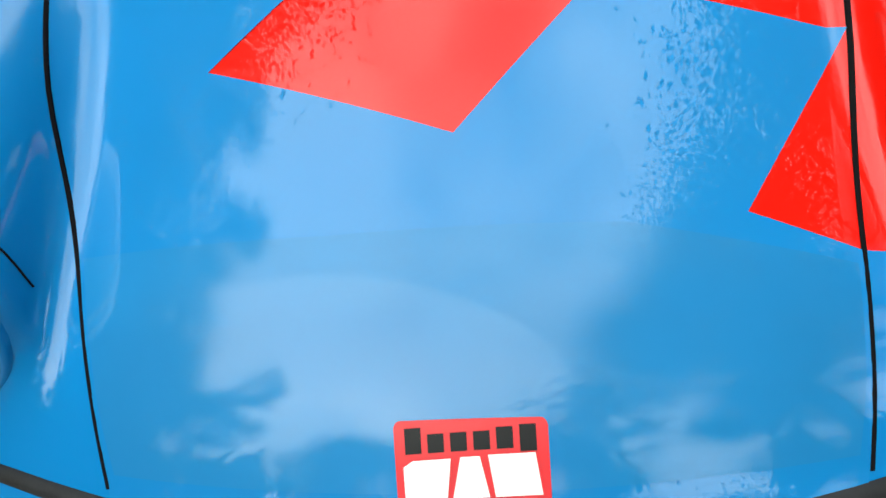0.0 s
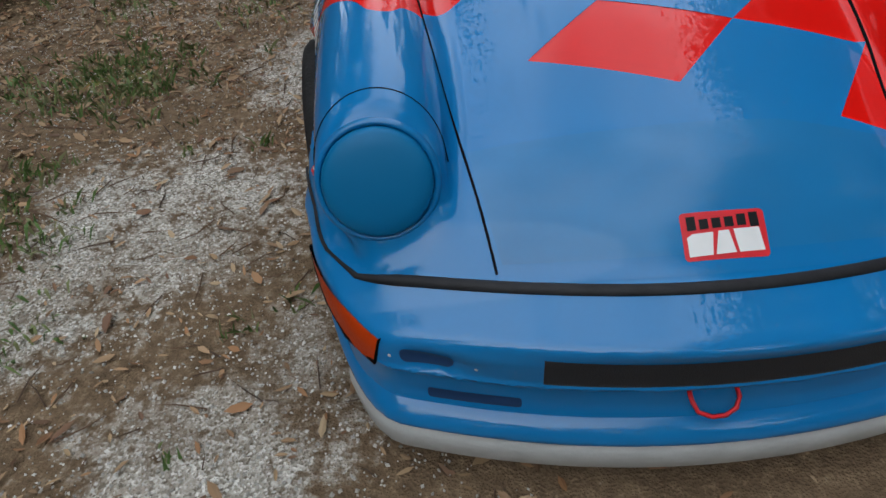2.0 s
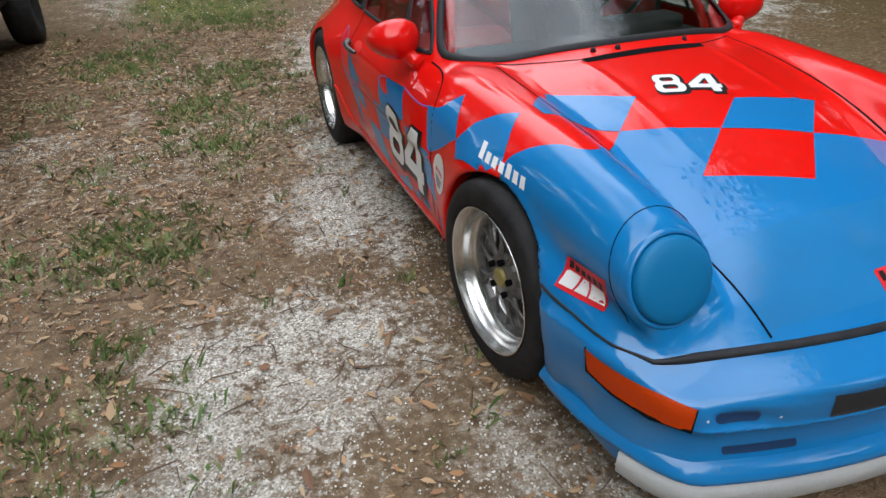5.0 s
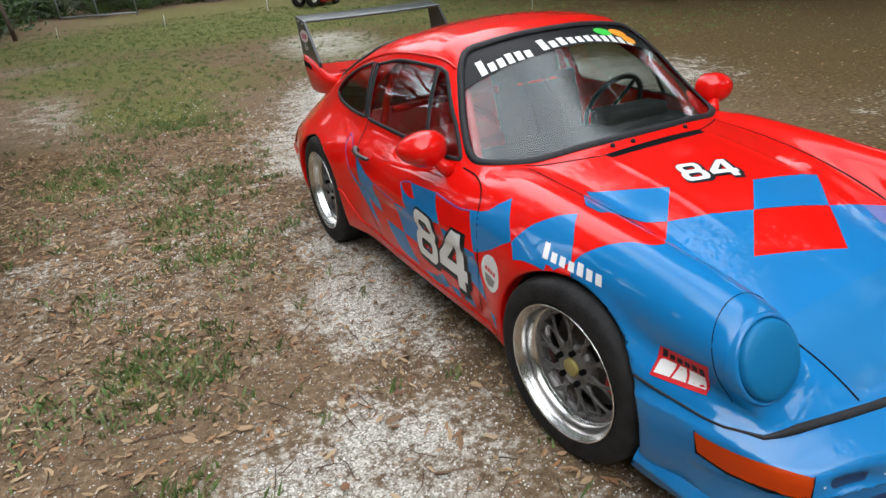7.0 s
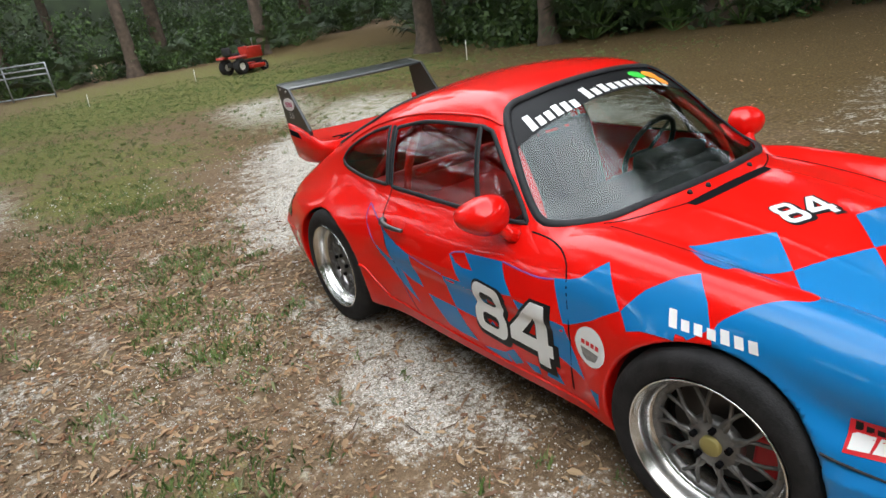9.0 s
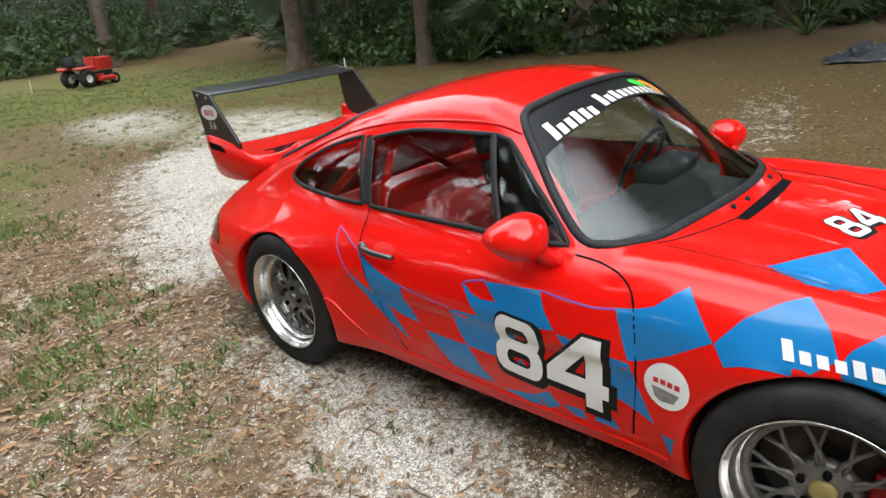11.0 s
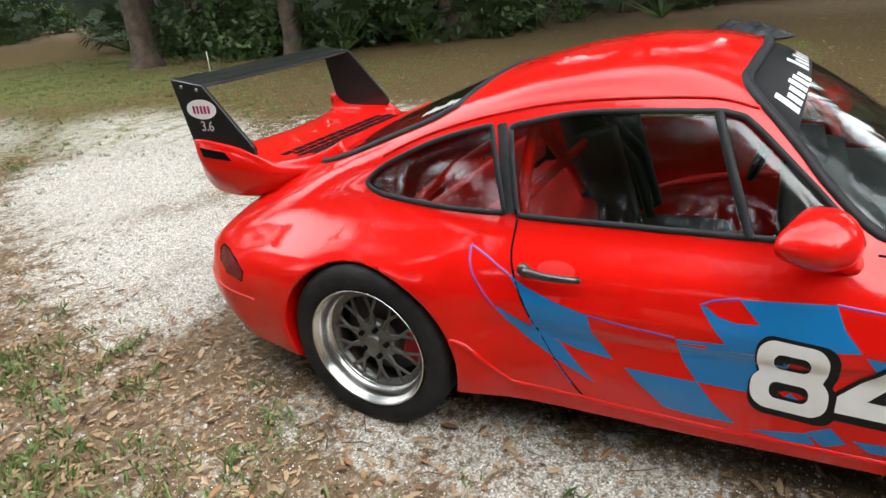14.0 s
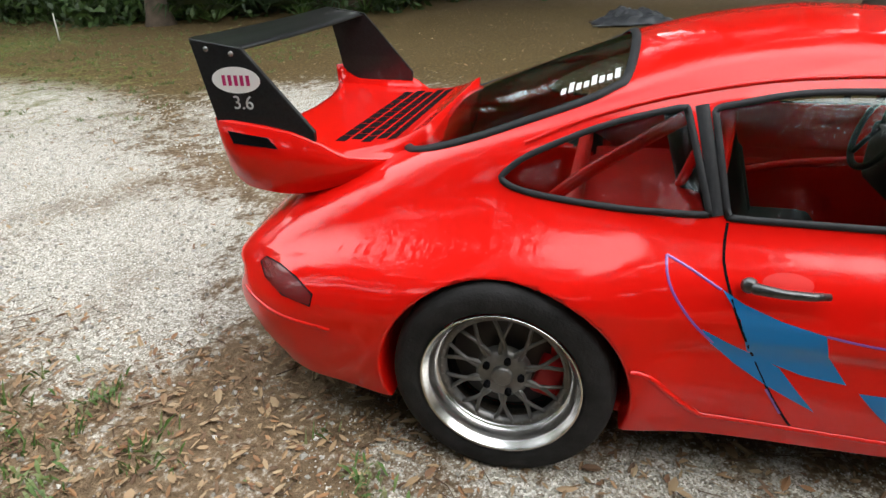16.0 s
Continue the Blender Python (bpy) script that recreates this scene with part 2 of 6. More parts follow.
def ground_material():
    """Leaf litter, pale limestone and grass, laid by the mesh's sand and grass values and broken up by noise."""
    m = material("ground", (0.2, 0.16, 0.12), 0.95)
    nd, ln = m.node_tree.nodes, m.node_tree.links
    b = nd["Principled BSDF"]
    b.inputs["Specular IOR Level"].default_value = 0.2
    tc = nd.new("ShaderNodeTexCoord")

    def noise_tex(scale, detail=8, rough=0.6):
        n = nd.new("ShaderNodeTexNoise")
        n.inputs["Scale"].default_value, n.inputs["Detail"].default_value, n.inputs["Roughness"].default_value = scale, detail, rough
        ln.new(tc.outputs["Object"], n.inputs["Vector"])
        return n.outputs["Fac"]

    def ramp(fac, stops):
        r = nd.new("ShaderNodeValToRGB")
        for i, (p, c) in enumerate(stops):
            e = r.color_ramp.elements[i] if i < 2 else r.color_ramp.elements.new(p)
            e.position, e.color = p, (*c, 1)
        ln.new(fac, r.inputs["Fac"])
        return r.outputs["Color"]

    def calc(op, a, c):
        n = nd.new("ShaderNodeMath")
        n.operation = op
        for i, v in enumerate((a, c)):
            if isinstance(v, (int, float)):
                n.inputs[i].default_value = v
            else:
                ln.new(v, n.inputs[i])
        return n.outputs[0]

    def blend(fac, a, c):
        x = nd.new("ShaderNodeMix")
        x.data_type = "RGBA"
        ln.new(fac, x.inputs["Factor"])
        ln.new(a, x.inputs["A"])
        ln.new(c, x.inputs["B"])
        return x.outputs["Result"]

    def soft(v, lo, hi):
        r = nd.new("ShaderNodeMapRange")
        r.interpolation_type = "SMOOTHSTEP"
        r.inputs["From Min"].default_value, r.inputs["From Max"].default_value = lo, hi
        ln.new(v, r.inputs["Value"])
        return r.outputs["Result"]

    def attr(name):
        a = nd.new("ShaderNodeAttribute")
        a.attribute_name = name
        return a.outputs["Fac"]
    big, mid, small, grain = noise_tex(0.9), noise_tex(5.0), noise_tex(28.0), noise_tex(140.0, 4)
    litter = ramp(small, [(0.25, (0.055, 0.037, 0.022)), (0.75, (0.40, 0.285, 0.17)), (0.5, (0.19, 0.129, 0.077))])
    dirt = ramp(mid, [(0.3, (0.085, 0.056, 0.031)), (0.7, (0.24, 0.165, 0.098))])
    base = blend(soft(grain, 0.35, 0.65), litter, dirt)
    # brown leaf mould, coloured darker to carry the shade under the trees
    shaded_mould = ramp(small, [(0.25, (0.032, 0.020, 0.009)), (0.75, (0.21, 0.145, 0.055)), (0.5, (0.105, 0.071, 0.028))])
    base = blend(soft(calc("ADD", attr("shade_mulch"), calc("MULTIPLY", calc("SUBTRACT", mid, 0.5), 0.9)), 0.2, 0.7), base, shaded_mould)
    vor = nd.new("ShaderNodeTexVoronoi")
    vor.inputs["Scale"].default_value = 150.0
    ln.new(tc.outputs["Object"], vor.inputs["Vector"])
    sep = nd.new("ShaderNodeSeparateColor")
    ln.new(vor.outputs["Color"], sep.inputs[0])
    pebble = ramp(sep.outputs[0], [(0.0, (0.15, 0.13, 0.10)), (1.0, (0.86, 0.83, 0.77)), (0.6, (0.50, 0.46, 0.39))])
    powder = ramp(mid, [(0.25, (0.44, 0.40, 0.335)), (0.8, (0.78, 0.74, 0.67))])
    sand = blend(soft(small, 0.50, 0.72), pebble, powder)
    fleck = noise_tex(60.0, 5, 0.7)
    sand = blend(soft(calc("ADD", fleck, calc("MULTIPLY", calc("SUBTRACT", mid, 0.5), 0.5)), 0.60, 0.72), sand, litter)
    sand = blend(soft(calc("ADD", big, calc("MULTIPLY", calc("SUBTRACT", small, 0.5), 0.6)), 0.50, 0.80), sand, dirt)
    turf = ramp(small, [(0.3, (0.045, 0.048, 0.015)), (0.7, (0.22, 0.21, 0.06)), (0.5, (0.12, 0.125, 0.033))])
    s = soft(calc("ADD", attr("sand"), calc("ADD", calc("MULTIPLY", calc("SUBTRACT", mid, 0.5), 1.6), calc("MULTIPLY", calc("SUBTRACT", small, 0.5), 1.4))), 0.30, 0.75)
    g = soft(calc("ADD", calc("MULTIPLY", attr("grass"), 1.0), calc("ADD", calc("MULTIPLY", calc("SUBTRACT", mid, 0.5), 1.2), calc("MULTIPLY", calc("SUBTRACT", small, 0.5), 0.8))), 0.42, 0.80)
    col = blend(g, blend(s, base, sand), turf)
    ln.new(col, b.inputs["Base Color"])
    bp = nd.new("ShaderNodeBump")
    bp.inputs["Strength"].default_value, bp.inputs["Distance"].default_value = 0.8, 0.012
    ln.new(calc("ADD", calc("MULTIPLY", small, 1.0), calc("MULTIPLY", vor.outputs["Distance"], 0.6)), bp.inputs["Height"])
    ln.new(bp.outputs["Normal"], b.inputs["Normal"])
    return m


GROUND = ground_material()


# ---- mesh helpers ----
def mesh_object(name, verts, faces, mat, parent=None, normals=None, smooth=True):
    me = bpy.data.meshes.new(name)
    me.from_pydata([tuple(v) for v in verts], [], [tuple(f) for f in faces])
    me.materials.append(mat)
    if smooth:
        me.polygons.foreach_set("use_smooth", [True] * len(me.polygons))
    me.update()
    if normals is not None:
        me.normals_split_custom_set_from_vertices([tuple(n) for n in normals])
    ob = new(name, me)
    ob.parent = parent
    return ob


def part(name, bm, mat, parent, label="", smooth=True):
    me = bpy.data.meshes.new(name)
    bmesh.ops.recalc_face_normals(bm, faces=bm.faces)
    bm.to_mesh(me)
    bm.free()
    me.materials.append(mat)
    if smooth:
        me.polygons.foreach_set("use_smooth", [True] * len(me.polygons))
    ob = new(name, me)
    ob.parent = parent
    return tagged(ob, label)


def curve_fn(pts):
    """A smooth curve through (x, y) knots, with monotone cubic pieces."""
    px, py = np.array(pts, float).T
    h = np.diff(px)
    d = np.diff(py) / h
    m = np.zeros(len(px))
    m[0], m[-1] = d[0], d[-1]
    for i in range(1, len(px) - 1):
        if d[i - 1] * d[i] > 0:
            w1, w2 = 2 * h[i] + h[i - 1], h[i] + 2 * h[i - 1]
            m[i] = (w1 + w2) / (w1 / d[i - 1] + w2 / d[i])

    def f(q):
        q = np.clip(q, px[0], px[-1])
        i = np.clip(np.searchsorted(px, q) - 1, 0, len(h) - 1)
        t = (q - px[i]) / h[i]
        return ((1 + 2 * t) * (1 - t) ** 2 * py[i] + t * (1 - t) ** 2 * h[i] * m[i]
                + t * t * (3 - 2 * t) * py[i + 1] + t * t * (t - 1) * h[i] * m[i + 1])
    return f


def smax(a, b, k):
    h = np.maximum(k - np.abs(a - b), 0) / k
    return np.maximum(a, b) + h * h * k * 0.25


def smin(a, b, k):
    return -smax(-a, -b, k)


# ---- the car's body: y runs from nose to tail, x is its half width ----
HUB_F, HUB_R, HUB_Z = 0.918, 3.155, 0.322
HOOD = curve_fn([(-0.05, 0.42), (0.06, 0.45), (0.12, 0.475), (0.19, 0.509), (0.25, 0.555), (0.31, 0.598), (0.41, 0.636), (0.55, 0.682), (0.72, 0.737), (0.93, 0.797), (1.13, 0.832), (1.3, 0.855), (1.5, 0.868), (2.6, 0.86), (3.2, 0.83), (3.6, 0.755), (3.9, 0.66), (4.1, 0.56), (4.3, 0.47)])
ROOF = curve_fn([(0.9, 0.3), (1.14, 0.66), (1.38, 0.87), (1.57, 1.0), (1.77, 1.138), (1.9, 1.212), (2.0, 1.25), (2.12, 1.274), (2.3, 1.282), (2.5, 1.266), (2.8, 1.206), (3.1, 1.107), (3.4, 0.993), (3.6, 0.908), (3.8, 0.815), (3.95, 0.735), (4.1, 0.62), (4.2, 0.5), (4.3, 0.4)])
SIDE = curve_fn([(-0.1, 0.71), (0.3, 0.735), (0.42, 0.748), (0.56, 0.759), (0.78, 0.768), (0.93, 0.778), (1.1, 0.788), (1.4, 0.792), (1.8, 0.80), (2.3, 0.806), (2.7, 0.805), (3.2, 0.81), (3.7, 0.80), (4.0, 0.76), (4.3, 0.70)])
TUCK = curve_fn([(0.0, -0.08), (0.18, -0.04), (0.3, -0.012), (0.42, 0.0), (0.58, -0.002), (0.68, -0.015), (0.76, -0.045), (0.82, -0.10), (0.90, -0.20), (1.3, -0.5)])
GLASS_W = curve_fn([(0.6, 0.80), (0.83, 0.70), (0.98, 0.64), (1.1, 0.575), (1.18, 0.525), (1.33, 0.43)])
GLASS_Y = curve_fn([(1.2, -0.02), (1.6, 0.0), (2.6, 0.0), (3.0, -0.025), (3.4, -0.09), (3.8, -0.17), (4.2, -0.23)])
NOSE = curve_fn([(0.0, 0.09), (0.14, 0.05), (0.2, 0.052), (0.26, 0.078), (0.30, 0.085), (0.328, 0.06), (0.338, 0.046), (0.35, 0.052), (0.41, 0.052), (0.425, 0.045), (0.44, 0.037), (0.455, 0.043), (0.48, 0.06), (0.53, 0.08), (0.73, 0.10)])
TAIL = curve_fn([(0.0, 4.0), (0.2, 4.09), (0.32, 4.18), (0.42, 4.22), (0.47, 4.21), (0.52, 4.18), (0.62, 4.11), (0.8, 3.9)])
TUBE_Z = curve_fn([(0.15, 0.565), (0.36, 0.612), (0.65, 0.643), (0.95, 0.66), (1.3, 0.68), (1.6, 0.69)])
TUBE_X = curve_fn([(0.15, 0.59), (0.5, 0.595), (1.0, 0.60), (1.6, 0.60)])
TUBE_R = curve_fn([(0.15, 0.118), (0.36, 0.122), (0.55, 0.135), (1.0, 0.15), (1.35, 0.15), (1.7, 0.10)])


def eased(f, lo, hi, sigma=0.06):
    """The same curve with its bends evened out behind the nose."""
    q = np.arange(lo, hi, 0.002)
    v, k = f(q), np.arange(-0.2, 0.2001, 0.002)
    g = np.exp(-0.5 * (k / sigma) ** 2)
    s = np.convolve(np.pad(v, 100, mode="edge"), g / g.sum(), "valid")
    w = np.clip((q - 0.16) / 0.14, 0, 1)
    v = v * (1 - w) + s * w
    return lambda y: np.interp(y, q, v)


HOOD, SIDE = eased(HOOD, -0.3, 4.5), eased(SIDE, -0.3, 4.5, 0.1)


def plan_bow(x, z):
    return 0.27 * x * x + (6.0 + 4.5 * np.clip((0.3 - z) / 0.2, 0, 1)) * np.maximum(0, x - 0.59) ** 2


def body_field(X, Y, Z):
    """Below zero inside the car's body."""
    x = np.abs(X)
    ra = np.hypot(Y - HUB_F, Z - HUB_Z)
    rb = np.hypot(Y - HUB_R, Z - HUB_Z)
    flare = 0.02 * np.exp(-((ra - 0.35) / 0.09) ** 2) + 0.045 * np.exp(-((rb - 0.34) / 0.17) ** 2)
    tuck = -0.018 * np.clip((0.475 - Z) / 0.03, 0, 1) * np.clip((0.70 - Y) / 0.16, 0, 1)
    waist = 0.055 * np.clip((Z - 0.64) / 0.13, 0, 1) * np.clip((Y - 2.85) / 0.5, 0, 1)
    side = x - (SIDE(Y) + TUCK(Z) + flare - tuck - waist)
    bow = np.clip((1.2 - Y) / 0.6, 0, 1)
    crease = 0.0035 * np.exp(-((x - 0.255) / 0.015) ** 2) * np.clip((Y - 0.66) / 0.2, 0, 1) * np.clip((1.32 - Y) / 0.1, 0, 1)
    top = Z - (crease + HOOD(Y - 0.15 * x * x * bow) - 0.05 * (x / 0.5) ** 2)
    low = smax(side, top * 0.85, 0.07 + 0.05 * np.clip((Y - 2.8) / 0.5, 0, 1))
    low = smax(low, NOSE(Z) + plan_bow(x, Z) - Y, 0.035)
    tube = np.hypot(x - TUBE_X(Y), Z - TUBE_Z(Y)) - TUBE_R(Y)
    tube = smax(tube, 0.357 - Y + (Z - 0.621) * 0.364, 0.035)
    tube = smax(tube, Y - 1.62, 0.1)
    low = smin(low, tube, 0.05)
    low = smax(low, Y - TAIL(Z) + 0.20 * x * x + 2.2 * np.maximum(0, x - 0.5) ** 2, 0.08)
    sweep = 0.42 * x * x * np.clip((2.3 - Y) / 0.5, 0, 1)
    cabin = smax((Z - ROOF(Y - sweep) + 0.20 * x * x) * 0.8, (x - (GLASS_W(Z) + GLASS_Y(Y))) * 0.9, 0.08)
    cabin = smax(cabin, 0.55 - Z, 0.02)
    f = smin(low, cabin, 0.05 + 0.09 * np.clip((Y - 2.7) / 0.5, 0, 1))
    f = smax(f, 0.2 - Z - 0.1 * np.clip((0.75 - Y) / 0.1, 0, 1), 0.02)
    well = np.minimum(np.maximum(ra - 0.338, 0.52 - x), np.maximum(np.hypot((Y - HUB_R) * 0.93, Z - HUB_Z) - 0.338, 0.50 - x))
    f = f + np.where(Y < 0.5, 0.016 * np.exp(-((x - 0.525) / 0.07) ** 2 - ((Z - 0.368) / 0.022) ** 2), 0.0)
    return smax(f, -well, 0.012)


def body_normal(P):
    e = 0.002
    g = np.stack([body_field(*(P + d).T) - body_field(*(P - d).T) for d in np.eye(3) * e], 1)
    return g / np.maximum(np.linalg.norm(g, axis=1, keepdims=True), 1e-9)


def surface_net(field, lo, hi, step):
    """Vertices and quads of the surface where the field is zero, by surface nets."""
    lo = np.array(lo)
    n = np.ceil((np.array(hi) - lo) / step).astype(int) + 1
    ax = [lo[i] + step * np.arange(n[i]) for i in range(3)]
    F = np.empty(n, np.float32)
    for i in range(n[0]):
        Y, Z = np.meshgrid(ax[1], ax[2], indexing="ij")
        F[i] = field(np.full_like(Y, ax[0][i]), Y, Z)
    S = F < 0
    c = n - 1
    total, count = np.zeros((*c, 3), np.float32), np.zeros(c, np.int16)
    corner = [(a, b, d) for a in (0, 1) for b in (0, 1) for d in (0, 1)]
    for p in corner:
        for axis in range(3):
            if p[axis]:
                continue
            q = list(p)
            q[axis] = 1
            fa = F[p[0]:p[0] + c[0], p[1]:p[1] + c[1], p[2]:p[2] + c[2]]
            fb = F[q[0]:q[0] + c[0], q[1]:q[1] + c[1], q[2]:q[2] + c[2]]
            cross = (fa < 0) != (fb < 0)
            t = np.where(cross, fa / np.where(cross, fa - fb, 1), 0)
            for k in range(3):
                total[..., k] += np.where(cross, (t if k == axis else p[k]), 0)
            count += cross
    cells = np.argwhere(count > 0)
    index = -np.ones(c, np.int64)
    index[tuple(cells.T)] = np.arange(len(cells))
    V = lo + step * (cells + total[tuple(cells.T)] / count[tuple(cells.T)][:, None])
    quads = []
    for axis in range(3):
        b, d = (axis + 1) % 3, (axis + 2) % 3
        sl0, sl1 = [slice(1, -1)] * 3, [slice(1, -1)] * 3
        sl0[axis], sl1[axis] = slice(0, -1), slice(1, None)
        s0, s1 = S[tuple(sl0)], S[tuple(sl1)]
        e = np.argwhere(s0 != s1)
        off = np.array([1, 1, 1])
        off[axis] = 0
        e = e + off
        flip = S[tuple(e.T)]

        def cell(db, dd):
            q = e.copy()
            q[:, b] -= db
            q[:, d] -= dd
            return index[tuple(q.T)]
        f = np.stack([cell(1, 1), cell(0, 1), cell(0, 0), cell(1, 0)], 1)
        f[~flip] = f[~flip][:, ::-1]
        quads.append(f)
    Q = np.concatenate(quads)
    return V, Q[(Q >= 0).all(1)]


V, Q = surface_net(body_field, (-0.93, -0.09, 0.06), (0.93, 4.30, 1.34), 0.012)
for _ in range(4):
    f0 = body_field(*V.T)
    e = 0.002
    g = np.stack([body_field(*(V + d).T) - body_field(*(V - d).T) for d in np.eye(3) * e], 1) / (2 * e)
    move = -f0[:, None] * g / np.maximum((g * g).sum(1, keepdims=True), 0.05)
    V = V + np.clip(move, -0.008, 0.008)
N = body_normal(V)
C = V[Q].mean(1)

BODY = BVHTree.FromPolygons(V.tolist(), Q.tolist())
car = new("racing_car")
tagged(car, "red and blue rear-engined racing coupe with checkered livery, parked on gravel", "car")
car.matrix_basis = Matrix.Translation((-0.79, 1.9, 0)) @ Matrix.Rotation(radians(1.2), 4, "Z") @ Matrix.Translation((0.79, -1.9, 0))


def cast(P2, mode):
    """The places on the body that the plan points P2 meet, looking along a named direction; nan where they miss."""
    out = []
    for a, b in P2:
        s = -1 if mode.endswith("_r") else 1
        kind = mode.split("_")[0]
        if kind == "side":
            o, d = (s * 1.6, a, b), (-s, 0, 0)
        elif kind == "top":
            o, d = (a, b, 2), (0, 0, -1)
        elif kind == "front":
            o, d = (a, -1, b), (0, 1, 0)
        elif kind == "fender":
            o, d = (s * 1.2, a, b + 1.2), (-s, 0, -1)
        elif kind == "corner":
            o, d = (s * 1.5, a - 1.5, b), (-s, 1, 0)
        else:
            o, d = (s * 1.5, a + 1.5, b), (-s, -1, 0)
        hit = BODY.ray_cast(Vector(o), Vector(d))[0]
        out.append(tuple(hit) if hit else (np.nan,) * 3)
    return np.array(out)


def settle(P):
    """Move places onto the exact surface; gives them and their normals."""
    ok = ~np.isnan(P[:, 0])
    R, M = P.copy(), np.zeros_like(P)
    if ok.any():
        p = P[ok]
        for _ in range(3):
            g = np.stack([body_field(*(p + d).T) - body_field(*(p - d).T) for d in np.eye(3) * 0.002], 1) / 0.004
            p = p + np.clip(-body_field(*p.T)[:, None] * g / np.maximum((g * g).sum(1, keepdims=True), 0.05), -0.008, 0.008)
        R[ok], M[ok] = p, body_normal(p)
    return R, M


def inside(P, edges):
    """Even-odd test of plan points against closed outlines."""
    c = np.zeros(len(P), bool)
    for (x1, y1), (x2, y2) in edges:
        hit = ((y1 > P[:, 1]) != (y2 > P[:, 1]))
        if y1 != y2:
            c ^= hit & (P[:, 0] < (x2 - x1) * (P[:, 1] - y1) / (y2 - y1) + x1)
    return c


def loop_edges(loops):
    return [(tuple(l[i - 1]), tuple(l[i])) for l in loops for i in range(len(l))]


def fill(loops, step):
    """A fine triangle mesh of a flat region with closed outlines, even-odd."""
    pts, edges = [], []
    for l in loops:
        first = len(pts)
        for i in range(len(l)):
            a, b = np.array(l[i - 1]), np.array(l[i])
            n = max(1, int(np.ceil(np.linalg.norm(b - a) / step)))
            pts += [tuple(a + (b - a) * k / n) for k in range(n)]
        edges += [(k, k + 1 if k + 1 < len(pts) else first) for k in range(first, len(pts))]
    every = np.array([p for l in loops for p in l])
    lo, hi = every.min(0), every.max(0)
    gx, gy = np.meshgrid(np.arange(lo[0] + step / 2, hi[0], step), np.arange(lo[1] + step / 2, hi[1], step))
    G = np.stack([gx.ravel(), gy.ravel()], 1)
    es = loop_edges(loops)
    G = G[inside(G, es)] if len(G) else G
    P = np.array(pts)
    if len(G):
        d = np.array([np.min((P[:, 0] - g[0]) ** 2 + (P[:, 1] - g[1]) ** 2) for g in G])
        pts += [tuple(g) for g in G[d > (step * 0.35) ** 2]]
    v, _, f, *_ = delaunay_2d_cdt([Vector(p) for p in pts], edges, [], 0, 1e-6)
    v = np.array([tuple(p) for p in v])
    f = np.array([list(t) for t in f if len(t) == 3])
    return v, f[inside(v[f].mean(1), es)]


def decal(name, loops, mode, mat, h, parent=None, step=0.025, label="", back=0.0):
    """A thin sheet that follows the body, h above it; back: the sheet's thickness, if it has a back."""
    v2, f = fill(loops, step)
    P, M = settle(cast(v2, mode))
    ok = ~np.isnan(P[f][:, :, 0]).any(1)
    f = f[ok]
    e = np.max([np.linalg.norm(P[f[:, i]] - P[f[:, i - 1]], axis=1) for i in range(3)], axis=0)
    f = f[e < step * 4.5 + 0.01]
    group = np.arange(len(v2))
    for _ in range(200):
        low = group[f].min(1)
        before = group.copy()
        np.minimum.at(group, f.ravel(), np.repeat(low, 3))
        if (before == group).all():
            break
    if len(f):
        key, cnt = np.unique(group[f[:, 0]], return_counts=True)
        f = f[group[f[:, 0]] == key[cnt.argmax()]]
    use, inv = np.unique(f, return_inverse=True)
    P, M, f = P[use], M[use], inv.reshape(f.shape)
    fn = np.cross(P[f[:, 1]] - P[f[:, 0]], P[f[:, 2]] - P[f[:, 0]])
    flip = (fn * M[f].mean(1)).sum(1) < 0
    f[flip] = f[flip][:, ::-1]
    W, NN = P + h * M, M
    if back:
        W, NN = np.concatenate([W, P + (h - back) * M]), np.concatenate([M, M])
        f = f.tolist() + (f + len(P)).tolist() + rim(f, len(P))
    return tagged(mesh_object(name, W, f, mat, parent or car, NN), label)


def smooth_line(pts, closed=False, step=0.02):
    """Points along a Catmull-Rom curve through pts."""
    p = [np.array(q, float) for q in pts]
    n = len(p)
    out = []
    for i in range(n if closed else n - 1):
        a, b = p[i], p[(i + 1) % n]
        z = p[i - 1] if closed or i else a
        c = p[(i + 2) % n] if closed or i + 2 < n else b
        k = max(2, int(np.linalg.norm(b - a) / step))
        for j in range(k):
            t = j / k
            out.append(0.5 * (2 * a + (b - z) * t + (2 * z - 5 * a + 4 * b - c) * t * t + (3 * a - z - 3 * b + c) * t ** 3))
    if not closed:
        out.append(p[-1])
    return np.array(out)


